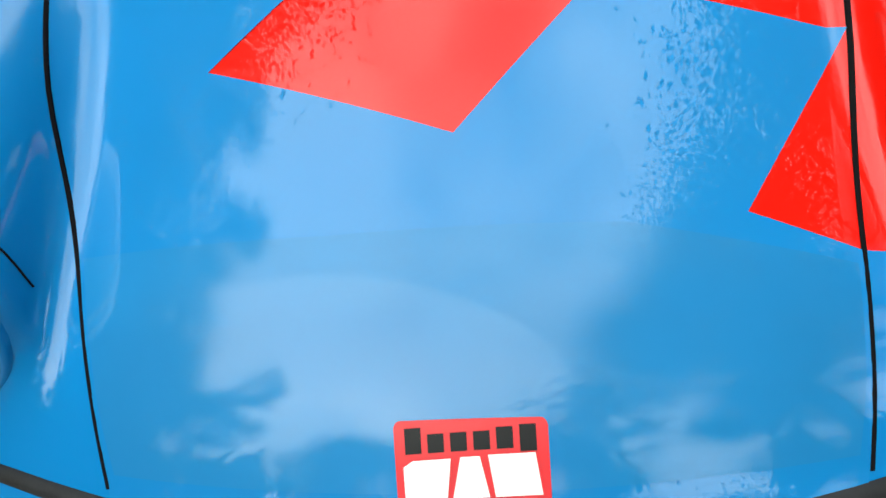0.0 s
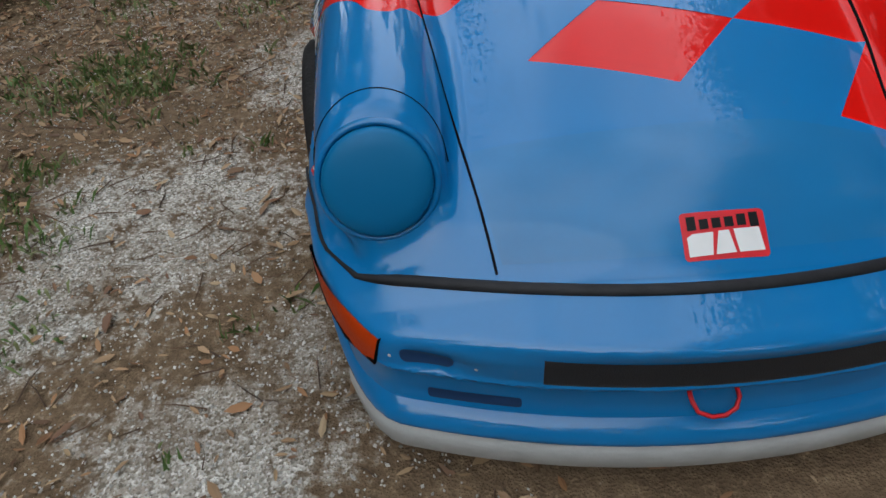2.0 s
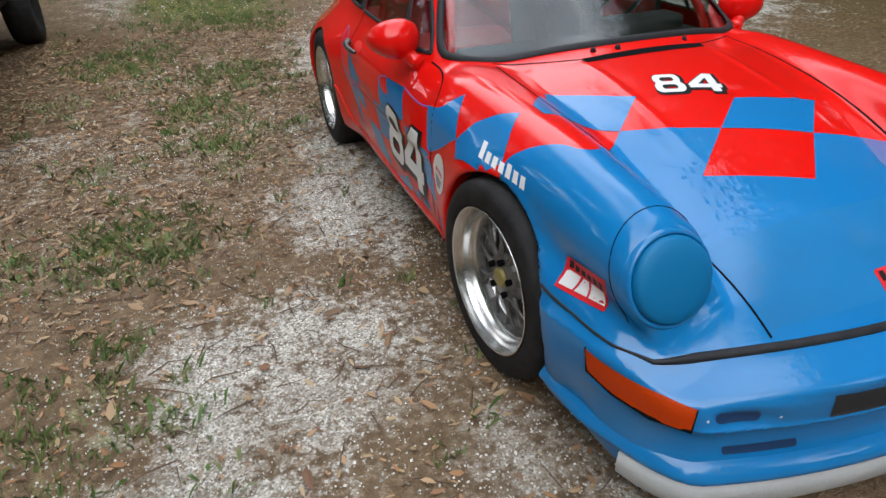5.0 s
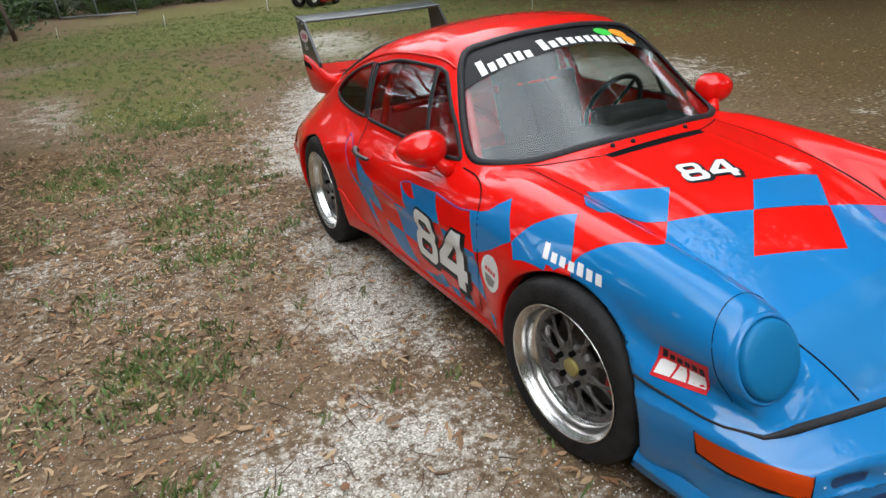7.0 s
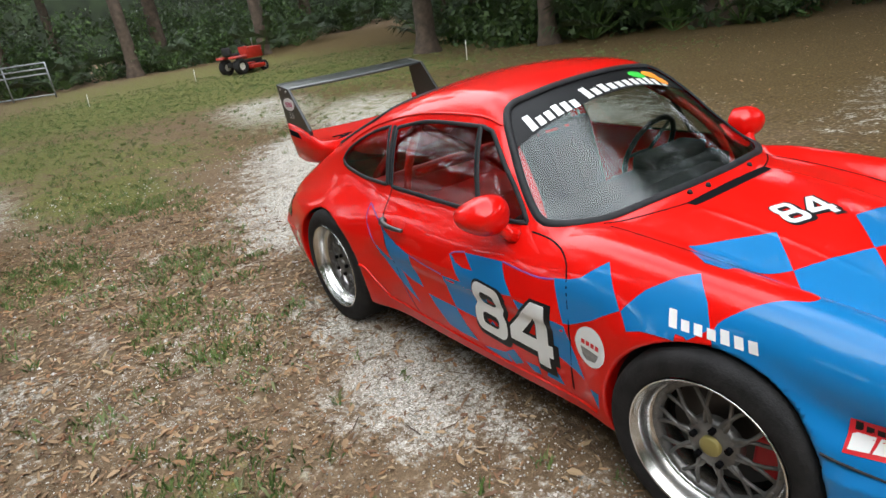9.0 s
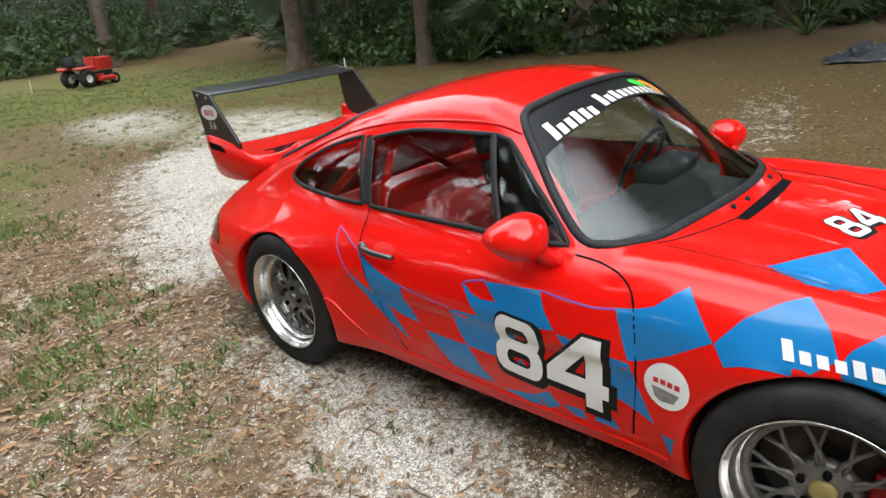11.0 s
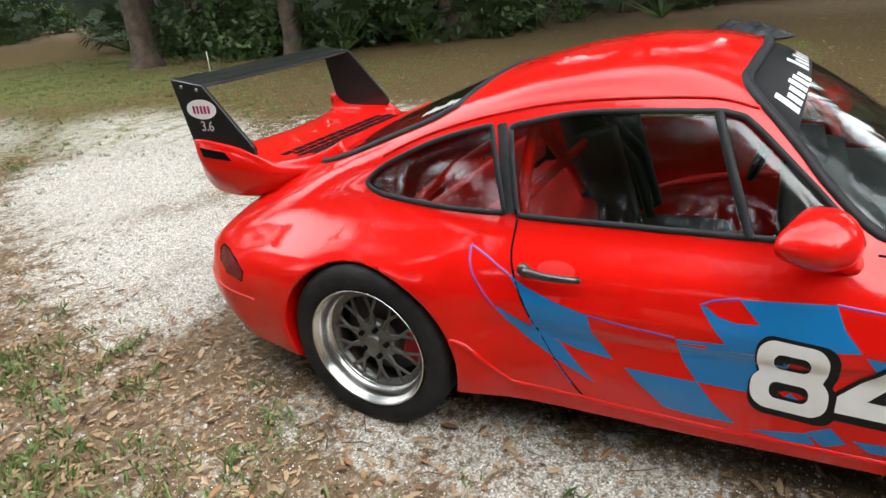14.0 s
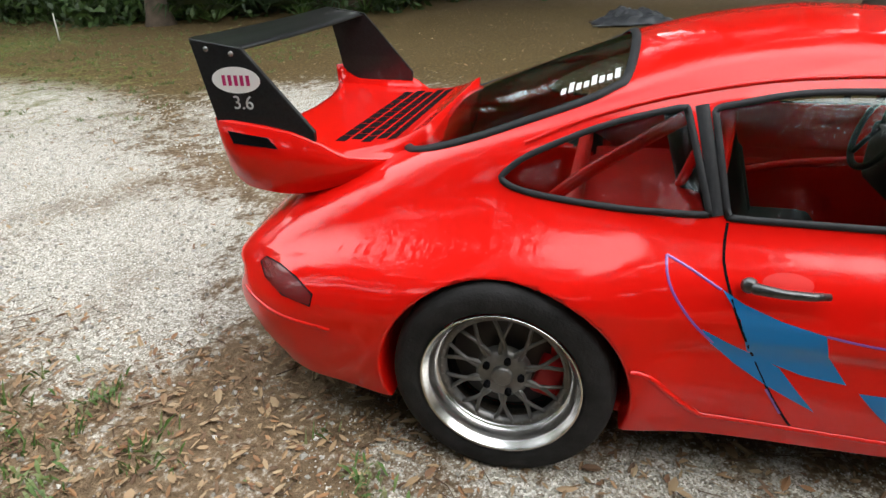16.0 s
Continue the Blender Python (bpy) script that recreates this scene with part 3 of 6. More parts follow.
def bead(name, pts, mode, width, height, mat, closed=False, parent=None, label="", smooth=True, step=0.02, inset=0.0, places=None):
    """A raised strip along a line on the body: rubber seals, joints and pinstripes; width may go by the point."""
    if places is None:
        L = smooth_line(pts, closed, step) if smooth else np.array(pts, float)
        places = cast(L, mode)
    P, M = settle(places[~np.isnan(places[:, 0])])
    T = np.roll(P, -1, 0) - np.roll(P, 1, 0) if closed else np.gradient(P, axis=0)
    B = np.cross(M, T)
    B /= np.maximum(np.linalg.norm(B, axis=1, keepdims=True), 1e-9)
    wide = np.broadcast_to(np.array(width, float), (len(P),))[:, None]
    rows = []
    for off, hh in ((-0.5, 0.0), (-0.36, 0.8), (0.0, 1.0), (0.36, 0.8), (0.5, 0.0)):
        R, K = settle(P + B * (off * wide + inset))
        rows.append(R + K * (0.0008 + height * hh))
    verts = np.concatenate(rows)
    m, faces = len(P), []
    for r in range(4):
        for i in range(m if closed else m - 1):
            j = (i + 1) % m
            q = (r * m + i, r * m + j, (r + 1) * m + j, (r + 1) * m + i)
            if np.linalg.norm(verts[q[0]] - verts[q[1]]) < 0.12:
                faces.append(q)
    me = bpy.data.meshes.new(name)
    me.from_pydata([tuple(v) for v in verts], [], faces)
    bm = bmesh.new()
    bm.from_mesh(me)
    bpy.data.meshes.remove(me)
    bmesh.ops.delete(bm, geom=[v for v in bm.verts if not v.link_faces], context="VERTS")
    return part(name, bm, mat, parent or car, label)


def rim(q, n):
    """Faces that join the open edges of a sheet to those of its back, whose vertices come n later."""
    e = np.concatenate([np.stack([q[:, i - 1], q[:, i]], 1) for i in range(q.shape[1])])
    s = np.sort(e, 1)
    _, inv, cnt = np.unique(s, axis=0, return_inverse=True, return_counts=True)
    return [(b, a, a + n, b + n) for a, b in e[cnt[inv.ravel()] == 1].tolist()]


# outlines of the openings, on the car's side (y, z) or from above (x, y)
DOOR_GLASS = [(1.695, 0.836), (1.70, 0.847), (1.765, 0.915), (1.955, 1.095), (2.02, 1.128), (2.10, 1.136), (2.417, 1.132), (2.60, 1.103), (2.64, 1.094), (2.651, 1.082), (2.648, 1.06), (2.606, 0.862), (2.597, 0.842), (2.58, 0.835), (2.4, 0.832), (2.0, 0.829), (1.72, 0.829)]
REAR_QUARTER = [(2.655, 0.839), (2.643, 0.845), (2.641, 0.86), (2.706, 1.07), (2.716, 1.085), (2.735, 1.09), (2.923, 1.04), (3.111, 0.959), (3.183, 0.905), (3.19, 0.88), (3.117, 0.856), (2.899, 0.839), (2.75, 0.837)]
HALF_SCREEN = [(0, 1.378), (0.19, 1.394), (0.42, 1.453), (0.55, 1.518), (0.622, 1.59), (0.648, 1.66), (0.61, 1.77), (0.54, 1.895), (0.49, 1.965), (0.43, 2.0), (0.28, 1.985), (0, 1.965)]
HALF_REAR = [(0, 3.60), (0.25, 3.585), (0.42, 3.53), (0.495, 3.455), (0.53, 3.28), (0.525, 3.03), (0.50, 2.91), (0.43, 2.865), (0, 2.845)]
SCREEN = HALF_SCREEN + [(-x, y) for x, y in HALF_SCREEN[-2:0:-1]]
REAR = HALF_REAR + [(-x, y) for x, y in HALF_REAR[-2:0:-1]]
GAP_R = curve_fn([(0.1, 0.375), (0.22, 0.393), (0.44, 0.432), (0.65, 0.475), (0.9, 0.508), (1.1, 0.525), (1.3, 0.532), (1.46, 0.525)])
GAP_L = curve_fn([(0.1, 0.38), (0.22, 0.397), (0.44, 0.413), (0.65, 0.443), (0.9, 0.465), (1.1, 0.478), (1.3, 0.483), (1.46, 0.475)])
GAP_X = lambda x, y: np.where(np.array(x) < 0, GAP_R(y), GAP_L(y))
HOOD_END = lambda x: 1.285 + 0.68 * x * x
HOOD_FRONT = lambda x: 0.172 + 0.26 * x * x
STRIP_Z = curve_fn([(0.1, 0.50), (0.16, 0.493), (0.2, 0.476), (0.27, 0.462), (0.33, 0.466), (0.45, 0.474), (0.62, 0.495)])
DOOR = [(1.66, 0.81), (1.56, 0.795), (1.483, 0.777), (1.435, 0.73), (1.41, 0.60), (1.405, 0.46), (1.412, 0.305), (1.9, 0.285), (2.37, 0.29), (2.393, 0.32), (2.461, 0.432), (2.544, 0.594), (2.592, 0.715), (2.60, 0.767), (2.596, 0.828)]


def within(P, outline):
    return inside(P, loop_edges([outline]))


fine = lambda o: [tuple(p) for p in smooth_line(o, True, 0.03)]
high = (C[:, 2] > 0.8)
hole = high & (np.abs(C[:, 0]) > 0.45) & (within(C[:, 1:], fine(DOOR_GLASS)) | within(C[:, 1:], fine(REAR_QUARTER)))
hole |= high & (within(C[:, :2], fine(SCREEN)) | within(C[:, :2], fine(REAR)))
bumper = (C[:, 1] < 0.62) & (C[:, 2] < STRIP_Z(C[:, 1]))
lid = (np.abs(C[:, 0]) < GAP_X(C[:, 0], C[:, 1])) & (C[:, 1] < HOOD_END(C[:, 0])) & (C[:, 2] > 0.46) & ~bumper & (C[:, 1] < 1.6)
doors = (np.abs(C[:, 0]) > 0.6) & within(C[:, 1:], DOOR) & ~hole
under = N[Q].mean(1)[:, 2] < -0.7
well_in = (np.hypot(C[:, 1] - HUB_F, C[:, 2] - HUB_Z) < 0.345) & (np.abs(C[:, 0]) < 0.755) | (np.hypot(C[:, 1] - HUB_R, C[:, 2] - HUB_Z) < 0.347) & (np.abs(C[:, 0]) < 0.83)
dark = (under & ~bumper & (C[:, 2] < 0.3)) | (well_in & (C[:, 2] < 0.68) & (np.abs(N[Q].mean(1)[:, 0]) < 0.45))
taken = hole | bumper | lid | doors | dark


def shell(name, mask, mat, parent, label=""):
    q = Q[mask]
    use, inv = np.unique(q, return_inverse=True)
    q = inv.reshape(q.shape)
    v, n = V[use], N[use]
    vv = np.concatenate([v, v - 0.012 * n])
    qq = q.tolist() + (q[:, ::-1] + len(v)).tolist() + rim(q, len(v))
    return tagged(mesh_object(name, vv, qq, mat, parent, np.concatenate([n, -n])), label)


shell("body_shell", ~taken, LIVERY, car)
front_bumper = shell("front_bumper", bumper, BLUE, car, "blue front bumper with a grey lip")
hood = shell("hood", lid & ~taken | lid & ~(hole | bumper | doors | dark), RED, car)
hood.data.materials.append(LIVERY)
for p in hood.data.polygons:
    if abs(p.center.x) > float(GAP_X(p.center.x, p.center.y)) - 0.008 or p.center.y < 0.4:
        p.material_index = 1
door_r = shell("door", doors & (C[:, 0] < 0), RED, car)
door_l = shell("door", doors & (C[:, 0] > 0), RED, car)
shell("underbody", dark & ~hole & ~lid & ~doors, DARK, car)

# joints between panels
gy = np.linspace(0.225, 1.44, 40)
for s in (-1, 1):
    bead("hood_joint", [(s * float(GAP_X(s, y)), y) for y in gy], "top", 0.0065, 0.0008, GAP, smooth=False)
bead("hood_joint", [(x, HOOD_END(x)) for x in np.linspace(-0.525, 0.475, 40)], "top", 0.006, 0.0006, GAP, smooth=False)
for s, d in (("r", door_r), ("l", door_l)):
    bead("door_joint", [DOOR[i] for i in range(0, 7)], "side_" + s, 0.007, 0.0006, GAP, parent=d)
    bead("door_joint", [DOOR[i] for i in range(8, 15)], "side_" + s, 0.007, 0.0006, GAP, parent=d)

# glass and its rubber seals
band = lambda x: 1.832 + 0.10 * x * x
for s, d in (("r", door_r), ("l", door_l)):
    decal("side_window", [fine(DOOR_GLASS)], "side_" + s, GLASS, -0.006, d, 0.05, "clear door window", 0.004)
    bead("window_seal", DOOR_GLASS, "side_" + s, 0.019, 0.006, BLACK, True, d, "black rubber window seal", inset=0.004)
    bead("window_divider", [(2.056, 1.13), (1.946, 0.832)], "side_" + s, 0.026, 0.008, BLACK, False, d, step=0.03)
    decal("quarter_window", [fine(REAR_QUARTER)], "side_" + s, GLASS, -0.006, car, 0.05, "clear rear quarter window", 0.004)
    bead("window_seal", REAR_QUARTER, "side_" + s, 0.019, 0.006, BLACK, True, car, "black rubber window seal", inset=0.004)
for s in ("r", "l"):
    bead("pillar_trim", [(2.622, 0.842), (2.651, 0.97), (2.681, 1.095)], "side_" + s, 0.034, 0.004, BLACK, False, car, "black door pillar trim")
windscreen = decal("windscreen", [fine(SCREEN)], "top", GLASS, -0.006, car, 0.06, "clear windscreen with a dark sun band", 0.005)
bead("windscreen_seal", SCREEN, "top", 0.032, 0.009, BLACK, True, car, "black rubber windscreen seal")
top_edge = [p for p in fine(SCREEN) if p[1] > band(p[0])]
top_edge.sort(key=lambda p: math.atan2(p[1] - 1.8, p[0]))
sun_band = decal("sun_band", [top_edge + [(x, band(x)) for x in np.linspace(top_edge[-1][0], top_edge[0][0], 20)]], "top", BANDBLACK, -0.0045, windscreen, 0.04)
rear_screen = decal("rear_window", [fine(REAR)], "top", GLASS, -0.006, car, 0.06, "tinted rear window", 0.005)
bead("rear_window_seal", REAR, "top", 0.03, 0.008, BLACK, True, car, "black rubber window seal")

# black strip between bumper and body
front_run = [(x, 0.489 - 0.09 * x * x) for x in np.linspace(-0.66, 0.66, 67)]
side_run = smooth_line([(0.36, 0.462), (0.415, 0.467), (0.47, 0.473), (0.53, 0.481), (0.612, 0.495)], False, 0.02)
run = np.concatenate([cast(side_run[::-1], "side_r"), cast(front_run, "front"), cast(side_run, "side_l")])
run = run[~np.isnan(run[:, 0])]
bead("bumper_strip", None, "", 0.007 + 0.016 * np.clip((0.70 - np.abs(run[:, 0])) / 0.12, 0, 1), 0.006, BLACK, False, front_bumper, "black rubber strip", places=run)

# livery: blue cells on the side, fender and hood
SIDE_CELLS = [
    [(2.635, 0.579), (2.547, 0.535), (2.48, 0.503), (2.433, 0.479), (2.39, 0.426), (2.327, 0.352), (2.406, 0.394), (2.463, 0.426), (2.544, 0.481), (2.609, 0.539)],
    [(2.597, 0.684), (2.541, 0.652), (2.454, 0.619), (2.349, 0.593), (2.332, 0.532), (2.273, 0.451), (2.375, 0.464), (2.475, 0.497), (2.518, 0.523), (2.547, 0.613)],
    [(2.241, 0.43), (2.145, 0.427), (2.039, 0.425), (1.987, 0.355), (1.932, 0.301), (2.041, 0.3), (2.123, 0.31), (2.191, 0.375)],
    [(1.854, 0.386), (1.81, 0.441), (1.775, 0.411), (1.813, 0.384)],
    [(1.661, 0.588), (1.607, 0.586), (1.626, 0.542)],
    [(1.525, 0.567), (1.427, 0.555), (1.404, 0.492), (1.342, 0.381), (1.46, 0.421), (1.518, 0.444)],
]
SIDE_CELLS_LOW = [
    [(1.508, 0.385), (1.455, 0.297), (1.542, 0.301)],
    [(1.761, 0.319), (1.706, 0.351), (1.663, 0.304), (1.714, 0.278)],
    [(1.652, 0.32), (1.582, 0.324), (1.573, 0.289), (1.613, 0.289)],
    [(1.895, 0.29), (1.757, 0.316), (1.732, 0.278), (1.794, 0.272)],
    [(1.319, 0.357), (1.28, 0.355), (1.29, 0.287)],
    [(2.046, 0.665), (2.029, 0.663), (2.002, 0.642), (1.955, 0.63), (1.898, 0.634), (1.952, 0.692), (1.736, 0.706), (1.711, 0.649), (1.669, 0.597), (1.81, 0.576), (1.833, 0.485), (1.915, 0.421), (2.039, 0.425), (2.082, 0.493), (2.101, 0.561), (1.974, 0.567), (2.012, 0.613)],
]
FENDER_CELLS = [
    [(1.483, -0.06), (1.42, -0.045), (1.374, -0.02), (1.298, 0.09), (1.25, -0.01), (1.203, -0.096), (1.31, -0.174), (1.405, -0.225), (1.43, -0.233), (1.455, -0.16)],
    [(1.2, -0.096), (1.143, 0.02), (1.068, 0.117), (1.02, 0.163), (0.955, 0.05), (0.925, -0.04), (0.99, -0.128), (1.06, -0.135), (1.12, -0.145), (1.165, -0.165)],
    [(1.145, 0.29), (1.04, 0.222), (0.975, 0.22), (0.965, 0.3)],
]
PIN_LINES = [
    [(2.736, 0.749), (2.673, 0.722), (2.60, 0.683)],
    [(2.736, 0.749), (2.733, 0.714), (2.716, 0.671), (2.684, 0.625), (2.643, 0.578), (2.602, 0.54)],
    [(2.453, 0.41), (2.404, 0.331)],
    [(2.349, 0.592), (2.25, 0.577), (2.105, 0.564)],
    [(2.046, 0.664), (2.016, 0.68), (1.952, 0.694)],
    [(1.736, 0.706), (1.634, 0.698), (1.547, 0.694), (1.483, 0.704)],
]
for s in ("r", "l"):
    for cell in SIDE_CELLS + SIDE_CELLS_LOW:
        decal("blue_check", [cell], "side_" + s, BLUE, 0.0013)
    for line in PIN_LINES:
        bead("pinstripe", line, "side_" + s, 0.007, 0.0007, PURPLE)
for cell in FENDER_CELLS:
    decal("blue_check", [cell], "fender_r", BLUE, 0.0013)
decal("blue_check", [[(0.65, 0.222), (0.652, 0.20), (0.655, 0.16), (0.65, 0.11), (0.64, 0.0), (0.62, -0.15), (0.86, -0.15), (0.82, 0.03), (0.775, 0.17), (0.758, 0.222)]], "fender_l", BLUE, 0.0013)
gx = [(float(GAP_L(y)) - 0.002, y) for y in np.linspace(0.23, 0.41, 8)]
gl = [(0.002 - float(GAP_R(y)), y) for y in np.linspace(0.79, 0.23, 16)]
front_edge = [(x, HOOD_FRONT(x)) for x in np.linspace(-0.392, 0.392, 24)]
decal("blue_nose", [[(-0.492, 0.795), (-0.385, 0.89), (-0.108, 0.788), (-0.281, 0.645), (0.006, 0.535), (0.166, 0.705), (0.441, 0.65), (0.298, 0.446), (0.409, 0.413)] + gx[::-1] + front_edge[::-1] + gl[::-1]], "top", BLUE, 0.0013, hood, 0.022)
film = [(x, 0.205 + 0.22 * x * x) for x in np.linspace(0.385, -0.383, 20)] + [(0.008 - float(GAP_R(y)), y) for y in (0.3, 0.36, 0.42, 0.452)] + [(-0.127, 0.437), (0.174, 0.435)] + [(float(GAP_L(y)) - 0.008, y) for y in (0.4, 0.36, 0.3)]
decal("stone_guard", [film], "top", FILM, 0.0019, hood, 0.022, "dull clear stone guard film")
decal("blue_check", [[(-0.385, 0.89), (-0.247, 1.015), (-0.48, 1.172), (-0.52, 1.09), (-0.511, 0.97)]], "top", BLUE, 0.0013, hood)
decal("blue_check", [[(-0.108, 0.788), (0.04, 0.908), (0.33, 0.862), (0.166, 0.705)]], "top", BLUE, 0.0013, hood)


# racing number
def rounded(x0, y0, x1, y1, r, n=6):
    out = []
    for cx, cy, a0 in ((x1 - r, y1 - r, 0), (x0 + r, y1 - r, 90), (x0 + r, y0 + r, 180), (x1 - r, y0 + r, 270)):
        out += [(cx + r * math.cos(radians(a0 + 90 * k / n)), cy + r * math.sin(radians(a0 + 90 * k / n))) for k in range(n + 1)]
    return out


def digit(d, grow=0.0):
    """Outlines of a wide bold 8 or 4 in a unit square."""
    g = grow
    if d == "8":
        top, low = rounded(0.05 - g, 0.47, 0.95 + g, 1.0 + g, 0.22), rounded(0.0 - g, 0.0 - g, 1.0 + g, 0.56, 0.24)
        left = [p for p in top if p[0] < 0.5 and p[1] > 0.55] + [(0.10 - g, 0.52)] + [p for p in low if p[0] < 0.5 and p[1] < 0.5]
        right = [p for p in low if p[0] > 0.5 and p[1] < 0.26] + [p for p in low if p[0] > 0.5 and 0.26 < p[1] < 0.5] + [(0.90 + g, 0.52)] + [p for p in top if p[0] > 0.5 and 0.55 < p[1] < 0.74] + [p for p in top if p[0] > 0.5 and p[1] > 0.74]
        holes = [rounded(0.27 + g, 0.60 + g, 0.73 - g, 0.83 - g, 0.10), rounded(0.25 + g, 0.17 + g, 0.75 - g, 0.41 - g, 0.10)]
        return [left + right] + holes
    return [[(0.62 - g, 1 + g), (0.90 + g, 1 + g), (0.90 + g, 0.40 + g), (1 + g, 0.40 + g), (1 + g, 0.20 - g), (0.90 + g, 0.20 - g), (0.90 + g, 0 - g), (0.64 - g, 0 - g), (0.64 - g, 0.20 - g), (0 - g, 0.20 - g), (0 - g, 0.40 + g)],
            [(0.64 - g, 0.40 + g), (0.64 - g, 0.76 - g), (0.30 + 1.6 * g, 0.40 + g)]]


def number(box, mode, parent, fat):
    """box: for each digit its corners bottom left, bottom right, top left, in the plan of that mode."""
    for d, (bl, br, tl) in zip("84", box):
        bl, ux, uy = np.array(bl), np.array(br) - np.array(bl), np.array(tl) - np.array(bl)
        for name, grow, mat, h, dx in (("number_shadow", 0.075, BANDBLACK, 0.0022, fat), ("number", 0.0, WHITE, 0.0036, 0.0)):
            loops = [[tuple(bl + (p[0] + dx) * ux + (p[1] - dx * 0.6) * uy) for p in l] for l in digit(d, grow)]
            decal(name, loops, mode, mat, h, parent, 0.02)


number([((1.906, 0.388), (1.722, 0.372), (1.906, 0.606)), ((1.705, 0.356), (1.488, 0.345), (1.705, 0.612))], "side_r", door_r, 0.05)
number([((1.488, 0.388), (1.68, 0.372), (1.488, 0.606)), ((1.705, 0.356), (1.92, 0.345), (1.705, 0.612))], "side_l", door_l, 0.05)
number([((-0.173, 1.005), (-0.079, 0.978), (-0.132, 1.116)), ((-0.066, 0.974), (0.036, 0.944), (-0.024, 1.088))], "top", hood, 0.06)


# stickers: plain shapes in their colours
def bars(name, n, origin, along, up, mode, mat, h, parent, heights=(1.0,), fill_w=0.7):
    """A row of plain bars where small lettering stands."""
    o, a, u = np.array(origin), np.array(along), np.array(up)
    for i in range(n):
        p, k = o + a * (i / n), heights[i % len(heights)]
        q = a * (fill_w / n)
        decal(name, [[tuple(p), tuple(p + q), tuple(p + q + u * k), tuple(p + u * k)]], mode, mat, h, parent, 0.02)


def badge(origin, along, up, mode, parent):
    """Three white blocks under a row of dark bars."""
    o, a, u = np.array(origin), np.array(along), np.array(up)
    put = lambda l: [tuple(o + a * p[0] + u * p[1]) for p in l]
    for l in ([(0.0, 0.0), (0.31, 0.0), (0.35, 0.56), (0.07, 0.56), (0.0, 0.48)], [(0.35, 0.0), (0.62, 0.0), (0.56, 0.57), (0.42, 0.57)], [(0.66, 0.0), (1.0, 0.0), (0.96, 0.58), (0.62, 0.58)]):
        decal("white_block", [put(l)], mode, WHITE, 0.0036, parent, 0.012)
    for i, k in enumerate((0.36, 0.26, 0.26, 0.26, 0.3, 0.32)):
        x0, x1, d = i / 6 + 0.02, (i + 0.84) / 6, -0.05 if i == 5 else 0.0
        decal("dark_bar", [put([(x0, 0.65 + d), (x1, 0.65 + d), (x1, 0.65 + k), (x0, 0.65 + k)])], mode, BANDBLACK, 0.0032, parent, 0.02)


def oval(cx, cy, rx, ry, n=36):
    return [(cx + rx * math.cos(2 * math.pi * i / n), cy + ry * math.sin(2 * math.pi * i / n)) for i in range(n)]


st = decal("sticker", [rounded(-0.066, 0.194, 0.084, 0.265, 0.007)], "top", STICKER, 0.0024, hood, 0.02, "red square sticker with white and dark shapes")
badge((-0.058, 0.2), (0.134, 0.004), (0, 0.058), "top", st)
for s in ("r", "l"):
    st = decal("sticker", [[(0.574, 0.592), (0.426, 0.606), (0.43, 0.51), (0.572, 0.513)]], "side_" + s, STICKER, 0.0022, car, 0.02, "red sticker with white and dark shapes")
    badge((0.565, 0.522), (-0.13, 0.0), (0, 0.068), "side_" + s, st)
    bars("white_bar", 7, (1.036, -0.085), (-0.258, 0.02), (0.012, 0.052), "fender_" + s, WHITE, 0.0028, car, (1.35, 0.8, 0.8, 0.75, 0.95, 0.8, 0.78), 0.66)
    rd = decal("round_sticker", [oval(1.311, 0.52, 0.068, 0.07)], "side_" + s, WHITE, 0.0022, car, 0.02, "round white sticker with a grey emblem")
    bead("sticker_ring", oval(1.311, 0.52, 0.058, 0.06, 40), "side_" + s, 0.004, 0.0004, EMBLEM, True, rd, inset=0, smooth=False)
    decal("emblem", [[(1.355, 0.51), (1.27, 0.505), (1.285, 0.475), (1.325, 0.468), (1.345, 0.48)]], "side_" + s, EMBLEM, 0.003, rd, 0.02)
    bars("red_bar", 4, (1.352, 0.522), (-0.086, -0.003), (0, 0.016), "side_" + s, STICKER, 0.003, rd, (1.0,), 0.75)
bars("white_bar", 6, (-0.455, 1.862), (0.26, -0.03), (0.004, 0.048), "top", WHITE, -0.0035, windscreen, (1.35, 0.8, 0.85, 1.05, 0.95, 0.8), 0.68)
bars("white_bar", 11, (-0.15, 1.842), (0.54, 0.004), (0.0, 0.046), "top", WHITE, -0.0035, windscreen, (1.4, 0.85, 1.05, 0.85, 0.8, 0.85, 0.9, 0.85), 0.68)
decal("oval_sticker", [oval(0.24, 1.915, 0.05, 0.028)], "top", GREEN, -0.003, windscreen, 0.02, "green oval sticker")
decal("oval_sticker", [oval(0.335, 1.918, 0.05, 0.028)], "top", ORANGE, -0.0025, windscreen, 0.02, "orange oval sticker")
decal("oval_sticker", [oval(0.37, 1.88, 0.04, 0.024)], "top", ORANGE, -0.002, windscreen, 0.02, "orange oval sticker")
bars("white_bar", 8, (-0.44, 2.89), (0.0, 0.17), (0.06, 0.0), "top", WHITE, -0.0035, rear_screen, (1.3, 0.8, 0.9), 0.68)

